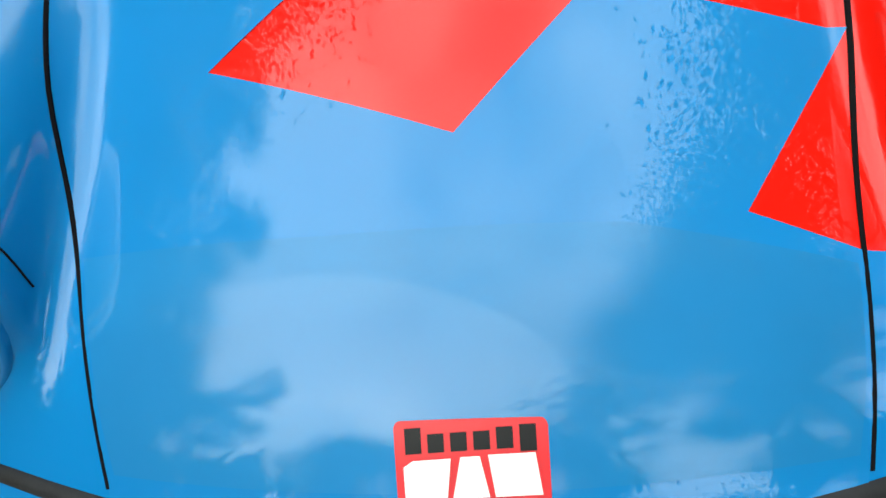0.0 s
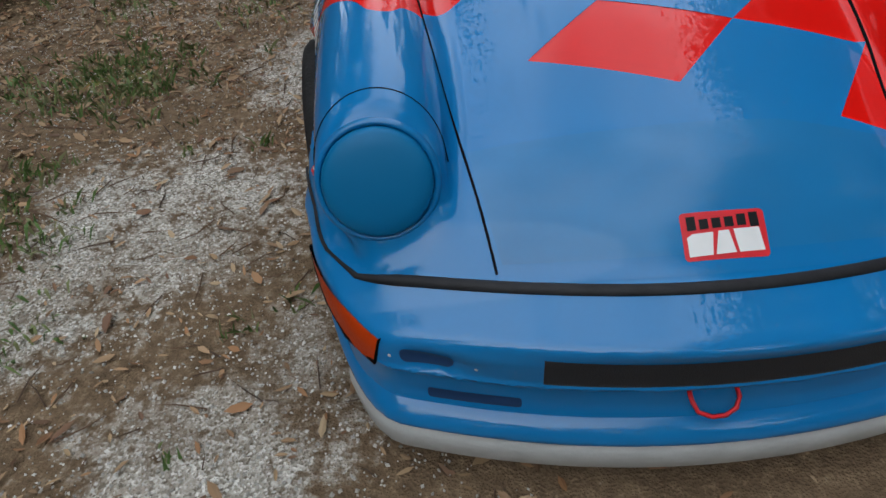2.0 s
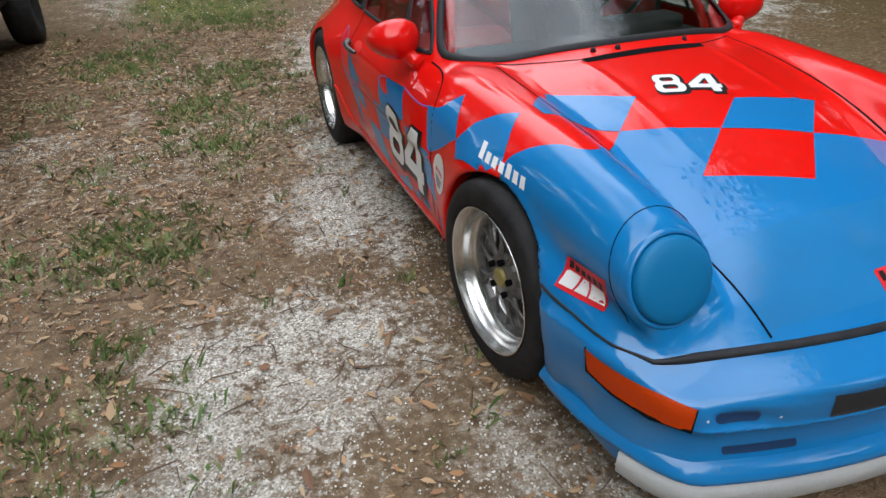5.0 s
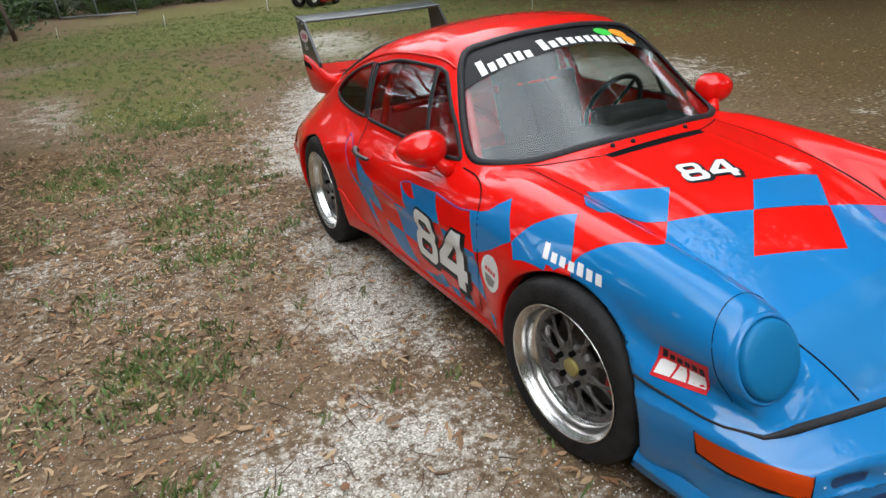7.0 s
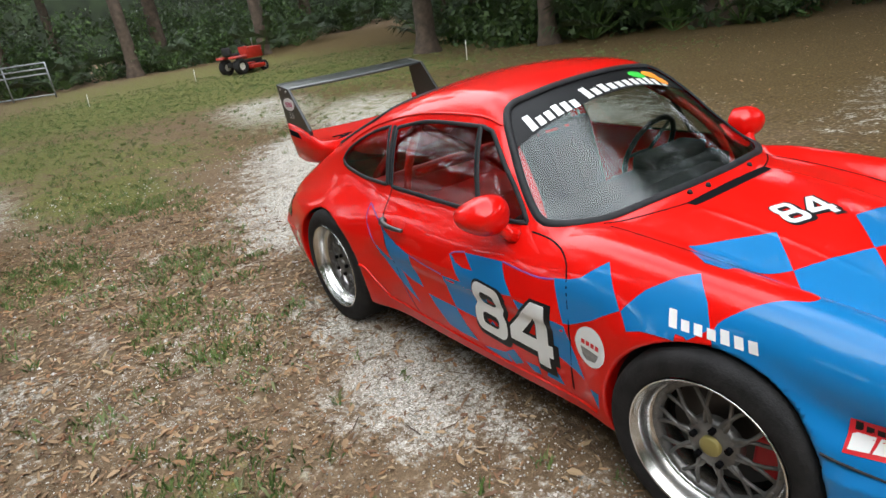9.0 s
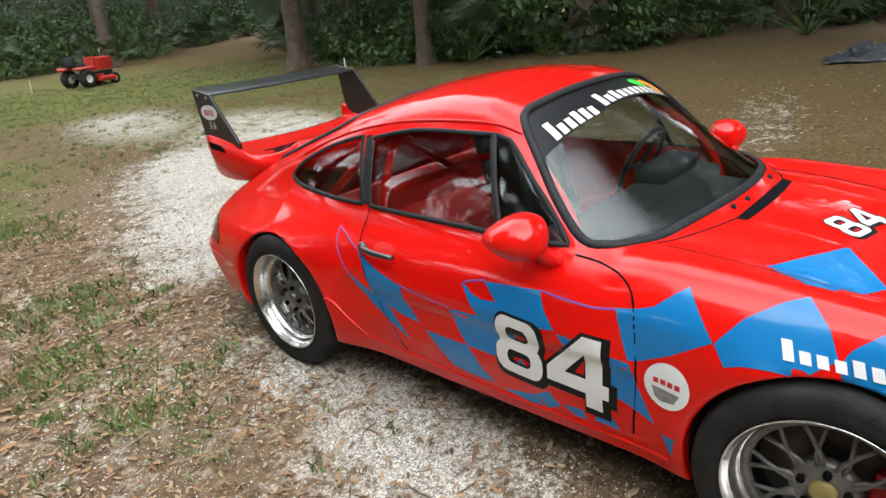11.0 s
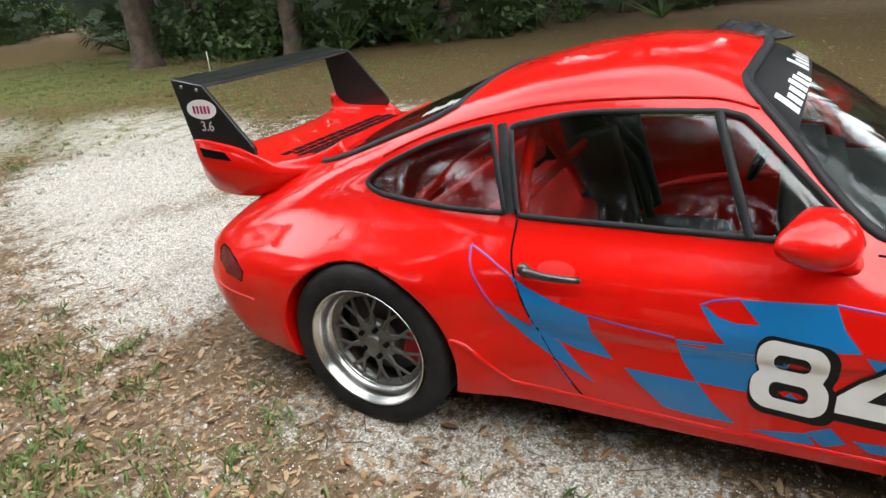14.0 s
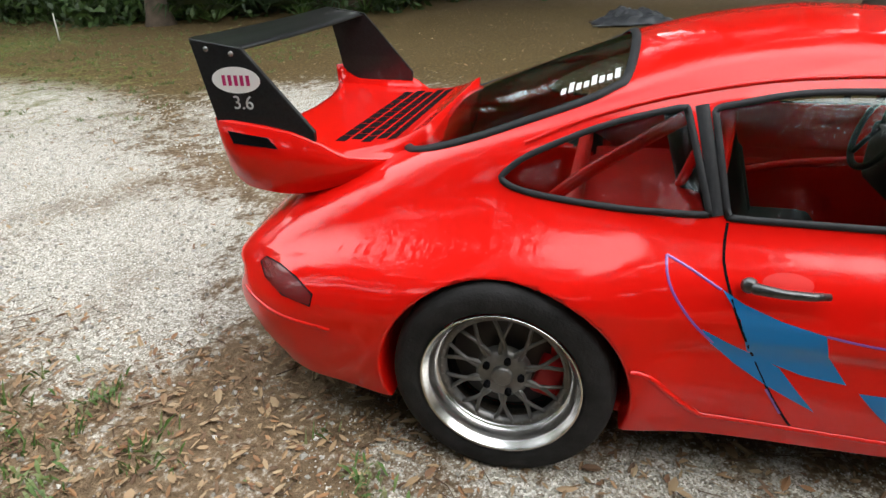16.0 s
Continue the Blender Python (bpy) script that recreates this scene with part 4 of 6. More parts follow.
# front details
SIGNAL = [(1.172, 0.432), (1.158, 0.372), (1.06, 0.35), (0.93, 0.34), (0.80, 0.34), (0.796, 0.392), (0.98, 0.412)]
for s in ("r", "l"):
    decal("turn_signal", [SIGNAL], "corner_" + s, AMBER, 0.004, front_bumper, 0.02, "amber turn signal lens")
    bead("signal_edge", SIGNAL, "corner_" + s, 0.009, 0.006, GAP, True, front_bumper, smooth=False)
for s in (-1, 1):
    # flat decals: the ducts' inner shade is painted on, nothing is cut in
    decal("lower_duct", [rounded(s * 0.45 - 0.09, 0.242, s * 0.45 + 0.09, 0.262, 0.006)], "front", DUCT, 0.0012, front_bumper, 0.02)
    decal("duct_mouth", [rounded(s * 0.535 - 0.05, 0.356, s * 0.535 + 0.05, 0.386, 0.014)], "front", DUCT, 0.0012, front_bumper, 0.02, "mouth of the brake duct, its inner shade painted dark blue")
    for bx in (0.445, 0.603):
        decal("bolt", [oval(s * bx, 0.368, 0.003, 0.0035)], "front", PALE_BOLT, 0.003, front_bumper, 0.02)
# flat dark sheet in place of the shaded recess of the slot
decal("grille_slot", [[(-0.328, 0.347), (0.31, 0.347), (0.335, 0.398), (0.32, 0.41), (-0.328, 0.41)]], "front", SLOT, 0.0014, front_bumper, 0.02, "grille slot with the shade of its recess painted black")
decal("cowl_vent", [[(x, 1.276 + 0.30 * x * x) for x in np.linspace(-0.25, 0.24, 16)] + [(x, 1.316 + 0.22 * x * x) for x in np.linspace(0.25, -0.256, 16)]], "top", GAP, 0.0018, car, 0.015, "black cowl vent")


def tube_mesh(bm, pts, r, seg=10, closed=False, ends=True):
    """A round bar along a line of points; r may be a number or one for each point."""
    pts = [Vector([float(c) for c in p]) for p in pts]
    rr = [float(q) for q in r] if isinstance(r, (list, tuple)) else [float(r)] * len(pts)
    rings, up = [], Vector((0.13, 0.21, 0.97))
    for i, p in enumerate(pts):
        a = pts[i - 1] if i or closed else p
        b = pts[(i + 1) % len(pts)] if i + 1 < len(pts) or closed else p
        t = (b - a).normalized()
        e = t.cross(up).normalized() if abs(t.dot(up)) < 0.98 else t.cross(Vector((1, 0, 0))).normalized()
        f = t.cross(e)
        rings.append([bm.verts.new(p + rr[i] * (e * math.cos(2 * math.pi * k / seg) + f * math.sin(2 * math.pi * k / seg))) for k in range(seg)])
    for i in range(len(rings) if closed else len(rings) - 1):
        a, b = rings[i], rings[(i + 1) % len(rings)]
        for k in range(seg):
            bm.faces.new((a[k], a[(k + 1) % seg], b[(k + 1) % seg], b[k]))
    if not closed and ends:
        bm.faces.new(rings[0])
        bm.faces.new(rings[-1][::-1])


def box_mesh(bm, x0, y0, z0, x1, y1, z1, bevel=0.0, m=None):
    g = bmesh.ops.create_cube(bm, size=1.0, matrix=Matrix.LocRotScale(((x0 + x1) / 2, (y0 + y1) / 2, (z0 + z1) / 2), None, (x1 - x0, y1 - y0, z1 - z0)))
    vs = g["verts"]
    if bevel:
        es = list({e for v in vs for e in v.link_edges})
        r = bmesh.ops.bevel(bm, geom=es, offset=bevel, segments=2, affect="EDGES", profile=0.6)
        vs = list({v for f in r["faces"] for v in f.verts} | {v for v in vs if v.is_valid})
    if m is not None:
        bmesh.ops.transform(bm, matrix=m, verts=vs)
    return vs


def lathe(bm, prof, steps=64):
    """Turn a profile of (x, radius) about the x axis."""
    rings = [[bm.verts.new((x, r * math.cos(2 * math.pi * i / steps), r * math.sin(2 * math.pi * i / steps))) for i in range(steps)] for x, r in prof]
    for a, b in zip(rings, rings[1:]):
        for i in range(steps):
            bm.faces.new((a[i], a[(i + 1) % steps], b[(i + 1) % steps], b[i]))


bm = bmesh.new()
tube_mesh(bm, [(-0.052, 0.10, 0.29), (-0.051, 0.066, 0.278), (-0.041, 0.052, 0.262), (-0.016, 0.045, 0.254), (0.01, 0.046, 0.255), (0.03, 0.054, 0.264), (0.038, 0.068, 0.278), (0.038, 0.10, 0.29)], 0.0045, 8)
part("tow_hook", bm, STICKER, front_bumper, "red tow loop")

# blue chin and grey lip under the bumper
def sweep(name, line, prof, mat, label):
    bm, rows = bmesh.new(), []
    for (x, y), (xa, ya), (xb, yb) in zip(line, [line[0]] + line[:-1], line[1:] + [line[-1]]):
        t = Vector((xb - xa, yb - ya, 0)).normalized()
        n = Vector((t.y, -t.x, 0))
        rows.append([bm.verts.new(Vector((x, y, 0)) + n * o + Vector((0, 0, z))) for o, z in prof])
    for a, b in zip(rows, rows[1:]):
        for k in range(len(prof) - 1):
            bm.faces.new((a[k], a[k + 1], b[k + 1], b[k]))
    part(name, bm, mat, front_bumper, label)


lip = [(x, float(NOSE(0.12) + plan_bow(np.array(abs(x)), np.array(0.12)))) for x in np.linspace(-0.74, 0.74, 71)]
sweep("chin", [(-0.752, 0.60)] + lip + [(0.752, 0.60)], ((-0.03, 0.235), (0.0, 0.228), (0.015, 0.208), (0.022, 0.198), (0.023, 0.188), (0.018, 0.18), (-0.04, 0.178)), BLUE, "")
sweep("lip_spoiler", lip[2:-2], ((-0.05, 0.176), (0.02, 0.176), (0.025, 0.143), (0.024, 0.112), (0.017, 0.10), (-0.06, 0.104)), LIPGREY, "pale grey plastic lip")

# headlamp covers
for s in (-1, 1):
    m = Matrix.Translation((s * 0.598, 0.355, 0.621)) @ Matrix.Rotation(radians(-20), 4, "X") @ Matrix.Rotation(radians(-90), 4, "Z")
    lamp = new("headlamp")
    lamp.parent = car
    bm = bmesh.new()
    lathe(bm, [(-0.03, 0.103), (0.008, 0.103), (0.016, 0.100), (0.021, 0.094), (0.026, 0.07), (0.029, 0.035), (0.030, 0.0005)], 56)
    bm.transform(m)
    part("lamp_cover", bm, COVER, lamp, "matt blue headlamp cover")
    bm = bmesh.new()
    lathe(bm, [(-0.03, 0.104), (0.002, 0.104), (0.006, 0.107), (0.006, 0.112), (0.0, 0.117), (-0.03, 0.118)], 56)
    bm.transform(m)
    part("lamp_ring", bm, BLUE, lamp)
    pts = []
    for k in range(41):
        a = radians(-50 + 280 * k / 40)
        o = m @ Vector((-0.055, 0.24 * math.cos(a), 0.24 * math.sin(a)))
        c = m @ Vector((-0.055, 0, 0))
        hit, nn, _, dist = BODY.ray_cast(o, (c - o).normalized())
        if hit and dist < 0.16 and math.hypot(hit.x - s * 0.598, hit.z - 0.625) < 0.15:
            pts.append(hit + nn * 0.0006)
    if len(pts) > 4:
        bm = bmesh.new()
        tube_mesh(bm, pts, 0.0013, 6)
        part("lamp_joint", bm, GAP, lamp)

# door handles, washer nozzles, drip rail
for s in (-1, 1):
    d = door_r if s < 0 else door_l
    h = new("door_handle")
    h.parent = d
    bm = bmesh.new()
    tube_mesh(bm, [(s * 0.80, 2.545, 0.712), (s * 0.822, 2.53, 0.71), (s * 0.83, 2.47, 0.706), (s * 0.827, 2.41, 0.704), (s * 0.818, 2.365, 0.703)], [0.013, 0.015, 0.012, 0.011, 0.009], 10)
    part("grip", bm, DARKMETAL, h, "black and chrome handle grip")
    bm = bmesh.new()
    bmesh.ops.create_uvsphere(bm, u_segments=14, v_segments=8, radius=0.021, matrix=Matrix.Translation((s * 0.808, 2.542, 0.711)) @ Matrix.Diagonal((0.9, 1, 1, 1)))
    part("lock", bm, DARKMETAL, h)
    decal("recess", [oval(2.45, 0.708, 0.058, 0.024)], "side_r" if s < 0 else "side_l", REDDARK, 0.0012, h, 0.02)
    bead("drip_rail", [(1.96, 1.135), (2.1, 1.165), (2.45, 1.158), (2.72, 1.118), (2.95, 1.055), (3.13, 0.98)], "side_r" if s < 0 else "side_l", 0.012, 0.006, RED)
    bead("sill_edge", [(2.84, 0.436), (2.80, 0.436), (2.75, 0.425), (2.685, 0.365), (2.618, 0.306), (2.55, 0.287), (2.1, 0.268), (1.7, 0.262), (1.30, 0.262)], "side_r" if s < 0 else "side_l", 0.016, 0.006, RED)
for x, y in ((-0.19, 1.36), (-0.1, 1.345), (0.2, 1.36)):
    z = cast([(x, y)], "top")[0][2]
    bm = bmesh.new()
    bmesh.ops.create_cone(bm, segments=12, radius1=0.012, radius2=0.007, depth=0.014, cap_ends=True, matrix=Matrix.Translation((x, y, z + 0.004)))
    part("hood_pin" if x < -0.15 else "washer_nozzle", bm, BLACK, car)


# mirrors
def mirror(s, y0):
    m = new("door_mirror")
    m.parent = car
    bm = bmesh.new()
    bmesh.ops.create_uvsphere(bm, u_segments=36, v_segments=22, radius=1.0)
    for v in bm.verts:
        x, y, z = v.co
        v.co.x = x * 0.105
        v.co.y = (y * 0.085 if y < 0 else min(y * 0.14, 0.055)) + 0.02 * x * x
        v.co.z = z * (0.072 - 0.018 * x * s) * (1 - 0.12 * max(0, y))
    bm.transform(Matrix.Translation((s * 0.80, y0, 0.878)) @ Matrix.Rotation(radians(s * 24), 4, "Z"))
    part("mirror_shell", bm, RED, m)
    bm = bmesh.new()
    bmesh.ops.create_circle(bm, cap_ends=True, segments=32, radius=1.0)
    bm.transform(Matrix.Translation((s * 0.80, y0, 0.878)) @ Matrix.Rotation(radians(s * 24), 4, "Z") @ Matrix.Translation((0, 0.0585, 0)) @ Matrix.Rotation(radians(-90), 4, "X") @ Matrix.Diagonal((0.085, 0.052, 1, 1)))
    part("mirror_glass", bm, CHROME, m)
    bm = bmesh.new()
    tube_mesh(bm, [(s * 0.71, y0 - 0.07, 0.79), (s * 0.735, y0 - 0.055, 0.805), (s * 0.755, y0 - 0.04, 0.83), (s * 0.77, y0 - 0.03, 0.855)], [0.034, 0.029, 0.026, 0.03], 14)
    part("mirror_foot", bm, RED, m)


mirror(-1, 1.79)
mirror(1, 1.72)

# ---- wheels ----
def wheel(side, y, width, face, R):
    """face: how far out the tyre's outer wall stands."""
    w = new("wheel")
    w.parent = car
    w.matrix_basis = Matrix.Translation((side * (face - width / 2), y, HUB_Z)) @ Matrix.Rotation(radians(0 if y > 2 else 3.5), 4, "Z") @ Matrix.Rotation(0.3 if y > 2 else 0.1, 4, "X")
    h = width / 2
    bm = bmesh.new()
    lathe(bm, [(side * h * a, 0.24 + (r - 0.24) * (R - 0.24) / 0.075) for a, r in ((-0.8, 0.235), (-1, 0.262), (-0.97, 0.292), (-0.86, 0.309), (-0.6, 0.315), (0.6, 0.315), (0.84, 0.3105), (0.95, 0.299), (0.99, 0.28), (0.985, 0.262), (0.99, 0.25), (0.95, 0.243), (0.85, 0.238))], 80)
    part("tyre", bm, TYRE, w, "black slick racing tyre")
    bm = bmesh.new()
    lathe(bm, [(side * (h - a), r) for a, r in ((0.016, 0.236), (0.004, 0.2405), (0.000, 0.2375), (0.004, 0.233), (0.014, 0.229), (0.022, 0.222), (0.026, 0.2195), (0.045, 0.2165), (0.062, 0.2125), (0.07, 0.206), (0.073, 0.2), (0.2, 0.2))], 80)
    part("rim", bm, CHROME, w, "polished metal rim lip")
    hub = h - 0.075
    disc = part("spokes", spider(side, hub), GREY, w, "grey cross-spoke wheel centre")
    for k in range(5):
        a = 2 * math.pi * k / 5 + 0.3
        bm = bmesh.new()
        bmesh.ops.create_cone(bm, segments=6, radius1=0.011, radius2=0.010, depth=0.022, cap_ends=True, matrix=Matrix.Translation((side * (hub + 0.018), 0.057 * math.cos(a), 0.057 * math.sin(a))) @ Matrix.Rotation(radians(90), 4, "Y"))
        part("lug_nut", bm, GAP, disc)
    bm = bmesh.new()
    lathe(bm, [(side * (hub + 0.012), 0.033), (side * (hub + 0.024), 0.032), (side * (hub + 0.028), 0.026), (side * (hub + 0.028), 0.0005)], 24)
    part("cap", bm, CAPGOLD if y < 2 else GREY, disc)
    bm = bmesh.new()
    lathe(bm, [(side * (h - 0.17), 0.17), (side * (h - 0.15), 0.17), (side * (h - 0.15), 0.08), (side * (h - 0.14), 0.0005)], 40)
    part("brake_disc", bm, BRAKE, w)
    # added dark disc that stands in for the shade inside the rim
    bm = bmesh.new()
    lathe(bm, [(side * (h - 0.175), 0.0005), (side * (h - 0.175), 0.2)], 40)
    part("wheel_shade_disc", bm, DARK, w)
    bm = bmesh.new()
    box_mesh(bm, min(side * (h - 0.175), side * (h - 0.115)), -0.175, -0.06, max(side * (h - 0.175), side * (h - 0.115)), -0.095, 0.07, 0.012)
    part("brake_caliper", bm, STICKER, w, "red brake caliper")
    return w


def spider(side, x0):
    """The cross-spoke centre of a wheel: a dish, a rim band and forked spokes."""
    bm = bmesh.new()
    lathe(bm, [(side * (x0 + a), r) for a, r in ((-0.02, 0.2), (0.0, 0.2), (0.004, 0.197), (0.002, 0.183), (-0.02, 0.178))], 64)
    lathe(bm, [(side * (x0 + a), r) for a, r in ((-0.02, 0.085), (0.004, 0.082), (0.012, 0.07), (0.014, 0.034), (0.012, 0.0005))], 40)
    for k in range(10):
        a0 = 2 * math.pi * k / 10
        at = lambda r, a, x: (side * (x0 + x), r * math.cos(a), r * math.sin(a))
        for sg in (-1, 1):
            tube_mesh(bm, [at(0.066, a0 - sg * 0.12, 0.004), at(0.10, a0 - sg * 0.045, 0.003), at(0.14, a0 + sg * 0.055, 0.0), at(0.192, a0 + sg * 0.157, -0.004)], [0.0085, 0.0072, 0.0062, 0.006], 8)
    for k in range(40):
        a = 2 * math.pi * k / 40
        bmesh.ops.create_cone(bm, segments=6, radius1=0.0035, radius2=0.0025, depth=0.006, cap_ends=True, matrix=Matrix.Translation((side * (x0 + 0.005), 0.191 * math.cos(a), 0.191 * math.sin(a))) @ Matrix.Rotation(radians(90 * side), 4, "Y"))
    return bm


for s in (-1, 1):
    wheel(s, HUB_F, 0.235, 0.805, 0.322)
    wheel(s, HUB_R, 0.30, 0.842, 0.333)

# ---- tail and wing ----
TX = 0.0
tail = new("tail_wing")
tail.parent = car
T_TOP = curve_fn([(3.46, 0.905), (3.55, 0.878), (3.70, 0.888), (3.79, 0.935), (3.9, 0.972), (4.14, 1.0), (4.2, 1.0)])
T_LOW = curve_fn([(3.46, 0.86), (3.55, 0.85), (3.65, 0.83), (3.78, 0.79), (3.93, 0.765), (4.05, 0.78), (4.12, 0.83), (4.155, 0.92), (4.17, 0.975)])
T_TRAY = curve_fn([(3.46, 0.975), (3.54, 0.935), (3.62, 0.912), (3.72, 0.902), (3.85, 0.902), (4.0, 0.908), (4.17, 0.92)])
T_W = curve_fn([(3.46, 0.42), (3.55, 0.455), (3.7, 0.515), (3.85, 0.54), (4.05, 0.545), (4.13, 0.535), (4.17, 0.50)])
NY, NX = 40, 84
tv, tf = [], []
for j in range(NY):
    ring = []
    for k in range(2 * NX + 2):
        u = -1 + 2 * (k if k <= NX else 2 * NX + 1 - k) / NX
        y = 3.46 + (0.61 + 0.10 * u * u) * j / (NY - 1)
        w, zt, zl, zc = float(T_W(y)), float(T_TOP(y)), float(T_LOW(y)), float(T_TRAY(y))
        if k <= NX:
            e = np.clip((abs(u) - 0.925) / 0.05, 0, 1)
            z = zc + (zt - zc) * (e * e * (3 - 2 * e)) if abs(u) < 0.99 else zt - 0.006
        else:
            z = min(zl - 0.10 * (1 - u * u) ** 0.8, zc - 0.02) if abs(u) < 0.99 else (zl + zt) / 2
        ring.append((TX + u * w, y, z))
    tv += ring
m = 2 * (NX + 1)
for j in range(NY - 1):
    for i in range(m):
        tf.append((j * m + i, j * m + (i + 1) % m, (j + 1) * m + (i + 1) % m, (j + 1) * m + i))
tf += [tuple(range(m))[::-1], tuple((NY - 1) * m + i for i in range(m))]
me = bpy.data.meshes.new("t")
me.from_pydata(tv, [], tf)
bm = bmesh.new()
bm.from_mesh(me)
bpy.data.meshes.remove(me)
part("tail_tray", bm, RED, tail)
for s in (-1, 1):
    x = TX + s * 0.521
    bm = bmesh.new()
    outline = [(4.192, 1.25), (4.018, 1.222), (3.802, 0.968), (3.803, 0.905), (4.125, 0.905), (4.143, 1.003)]
    a = [bm.verts.new((x - 0.009, y, z)) for y, z in outline]
    b = [bm.verts.new((x + 0.009, y, z)) for y, z in outline]
    bm.faces.new(a)
    bm.faces.new(b[::-1])
    for i in range(6):
        bm.faces.new((a[i - 1], a[i], b[i], b[i - 1]))
    bmesh.ops.bevel(bm, geom=list(bm.edges), offset=0.003, segments=2, affect="EDGES", profile=0.6)
    ep = part("end_plate", bm, WINGBLACK, tail, "black wing end plate", smooth=False)
    for y, z in ((4.135, 1.218), (4.05, 1.205)):
        bm = bmesh.new()
        bmesh.ops.create_cone(bm, segments=10, radius1=0.009, radius2=0.007, depth=0.008, cap_ends=True, matrix=Matrix.Translation((x + s * 0.011, y, z)) @ Matrix.Rotation(radians(90 * s), 4, "Y"))
        part("bolt", bm, HANDLE, ep)
    face = x + s * 0.0105
    me = bpy.data.meshes.new("t")
    o = oval(4.048, 1.125, 0.084, 0.041)
    me.from_pydata([(face, y, z) for y, z in o] + [(face - s * 0.003, y, z) for y, z in o], [], [tuple(range(36))] + [(i, (i + 1) % 36, 36 + (i + 1) % 36, 36 + i) for i in range(36)])
    bm = bmesh.new()
    bm.from_mesh(me)
    bpy.data.meshes.remove(me)
    st = part("oval_sticker", bm, WHITE, ep, "white oval sticker with magenta bars", smooth=False)
    for k in range(5):
        bm = bmesh.new()
        y = 4.09 - 0.021 * k
        box_mesh(bm, face - 0.001, y - 0.006, 1.108, face + s * 0.0012 + 0.001 * (s < 0), y + 0.006, 1.14)
        part("magenta_bar", bm, MAGENTA, st, smooth=False)
    cu = bpy.data.curves.new("t", "FONT")
    cu.body, cu.size, cu.align_x, cu.extrude = "3.6", 0.06, "CENTER", 0.0008
    tmp = new("t", cu)
    dg = bpy.context.evaluated_depsgraph_get()
    me = bpy.data.meshes.new_from_object(tmp.evaluated_get(dg))
    bpy.data.objects.remove(tmp)
    bm = bmesh.new()
    bm.from_mesh(me)
    bpy.data.meshes.remove(me)
    bm.transform(Matrix.Translation((face, 4.035, 1.035)) @ Matrix.Rotation(radians(-90 * -s), 4, "Z") @ Matrix.Rotation(radians(90), 4, "X"))
    part("lettering", bm, LIPGREY, ep, smooth=False)
    bm = bmesh.new()
    bmesh.ops.create_grid(bm, x_segments=1, y_segments=1, size=1)
    vs = list(bm.verts)
    for v, (y, z) in zip(vs, ((4.10, 0.965), (3.96, 0.948), (4.085, 0.925), (3.93, 0.912))):
        v.co = (TX + s * (float(T_W(y)) + 0.004), y, z)
    ext = bmesh.ops.extrude_face_region(bm, geom=list(bm.faces))
    for v in [g for g in ext["geom"] if isinstance(g, bmesh.types.BMVert)]:
        v.co.x -= s * 0.02
    part("side_duct", bm, GAP, tail, "black side duct", smooth=False)
bm = bmesh.new()
prof = [(4.02, 1.214), (4.05, 1.226), (4.10, 1.232), (4.15, 1.238), (4.192, 1.252), (4.19, 1.244), (4.15, 1.226), (4.10, 1.216), (4.05, 1.208)]
xs = np.linspace(TX - 0.514, TX + 0.514, 12)
rings = [[bm.verts.new((x, y, z - 0.006 * (1 - ((x - TX) / 0.53) ** 2))) for y, z in prof] for x in xs]
for a, b in zip(rings, rings[1:]):
    for k in range(len(prof)):
        bm.faces.new((a[k - 1], a[k], b[k], b[k - 1]))
part("wing_blade", bm, WINGBLACK, tail, "black carbon wing blade")
for c in range(10):
    for r in range(5):
        x, y = TX - 0.36 + 0.079 * c + (r % 2) * 0.03, 3.595 + 0.046 * r
        tilt = math.atan((float(T_TRAY(y + 0.01)) - float(T_TRAY(y - 0.01))) / 0.02)
        bm = bmesh.new()
        box_mesh(bm, -0.034, -0.0175, -0.004, 0.034, 0.0175, 0.0022, 0.0015, Matrix.Translation((x, y, float(T_TRAY(y)))) @ Matrix.Rotation(tilt, 4, "X"))
        part("grille_slot", bm, GAP, tail, smooth=False)

# tail lamps and rear bumper line
for s in ("r", "l"):
    lens = [(3.335, 0.558), (3.25, 0.53), (3.1, 0.505), (2.965, 0.495), (2.965, 0.53), (3.07, 0.562), (3.2, 0.576), (3.315, 0.576)]
    decal("tail_lamp", [lens], "rear_" + s, TAILRED, 0.003, car, 0.02, "dark red tail lamp lens")
    bead("lamp_edge", lens, "rear_" + s, 0.006, 0.004, GAP, True, car, smooth=False)
    bead("bumper_edge", [(3.40, 0.462), (3.2, 0.445), (3.0, 0.43), (2.88, 0.425)], "rear_" + s, 0.014, 0.004, RED)

# ---- cabin ----
bm = bmesh.new()
box_mesh(bm, -0.72, 1.15, 0.2, 0.72, 3.0, 0.24)
box_mesh(bm, -0.70, 2.98, 0.24, 0.70, 3.02, 0.78)
part("cabin_floor", bm, REDDARK, car)
bm = bmesh.new()
box_mesh(bm, -0.68, 2.55, 0.4, 0.68, 3.0, 0.62, 0.04)
part("rear_shelf", bm, REDDARK, car)
bm = bmesh.new()
box_mesh(bm, -0.60, 1.66, 0.55, 0.60, 1.88, 0.80, 0.04)
box_mesh(bm, -0.44, 1.48, 0.55, 0.44, 1.72, 0.79, 0.04)
box_mesh(bm, 0.14, 1.74, 0.76, 0.52, 1.88, 0.86, 0.03)
part("dashboard", bm, DASH, car)
bm = bmesh.new()
lathe(bm, [(0.012 * math.cos(a), 0.165 + 0.014 * math.sin(a)) for a in np.linspace(0, 2 * math.pi, 11)], 36)
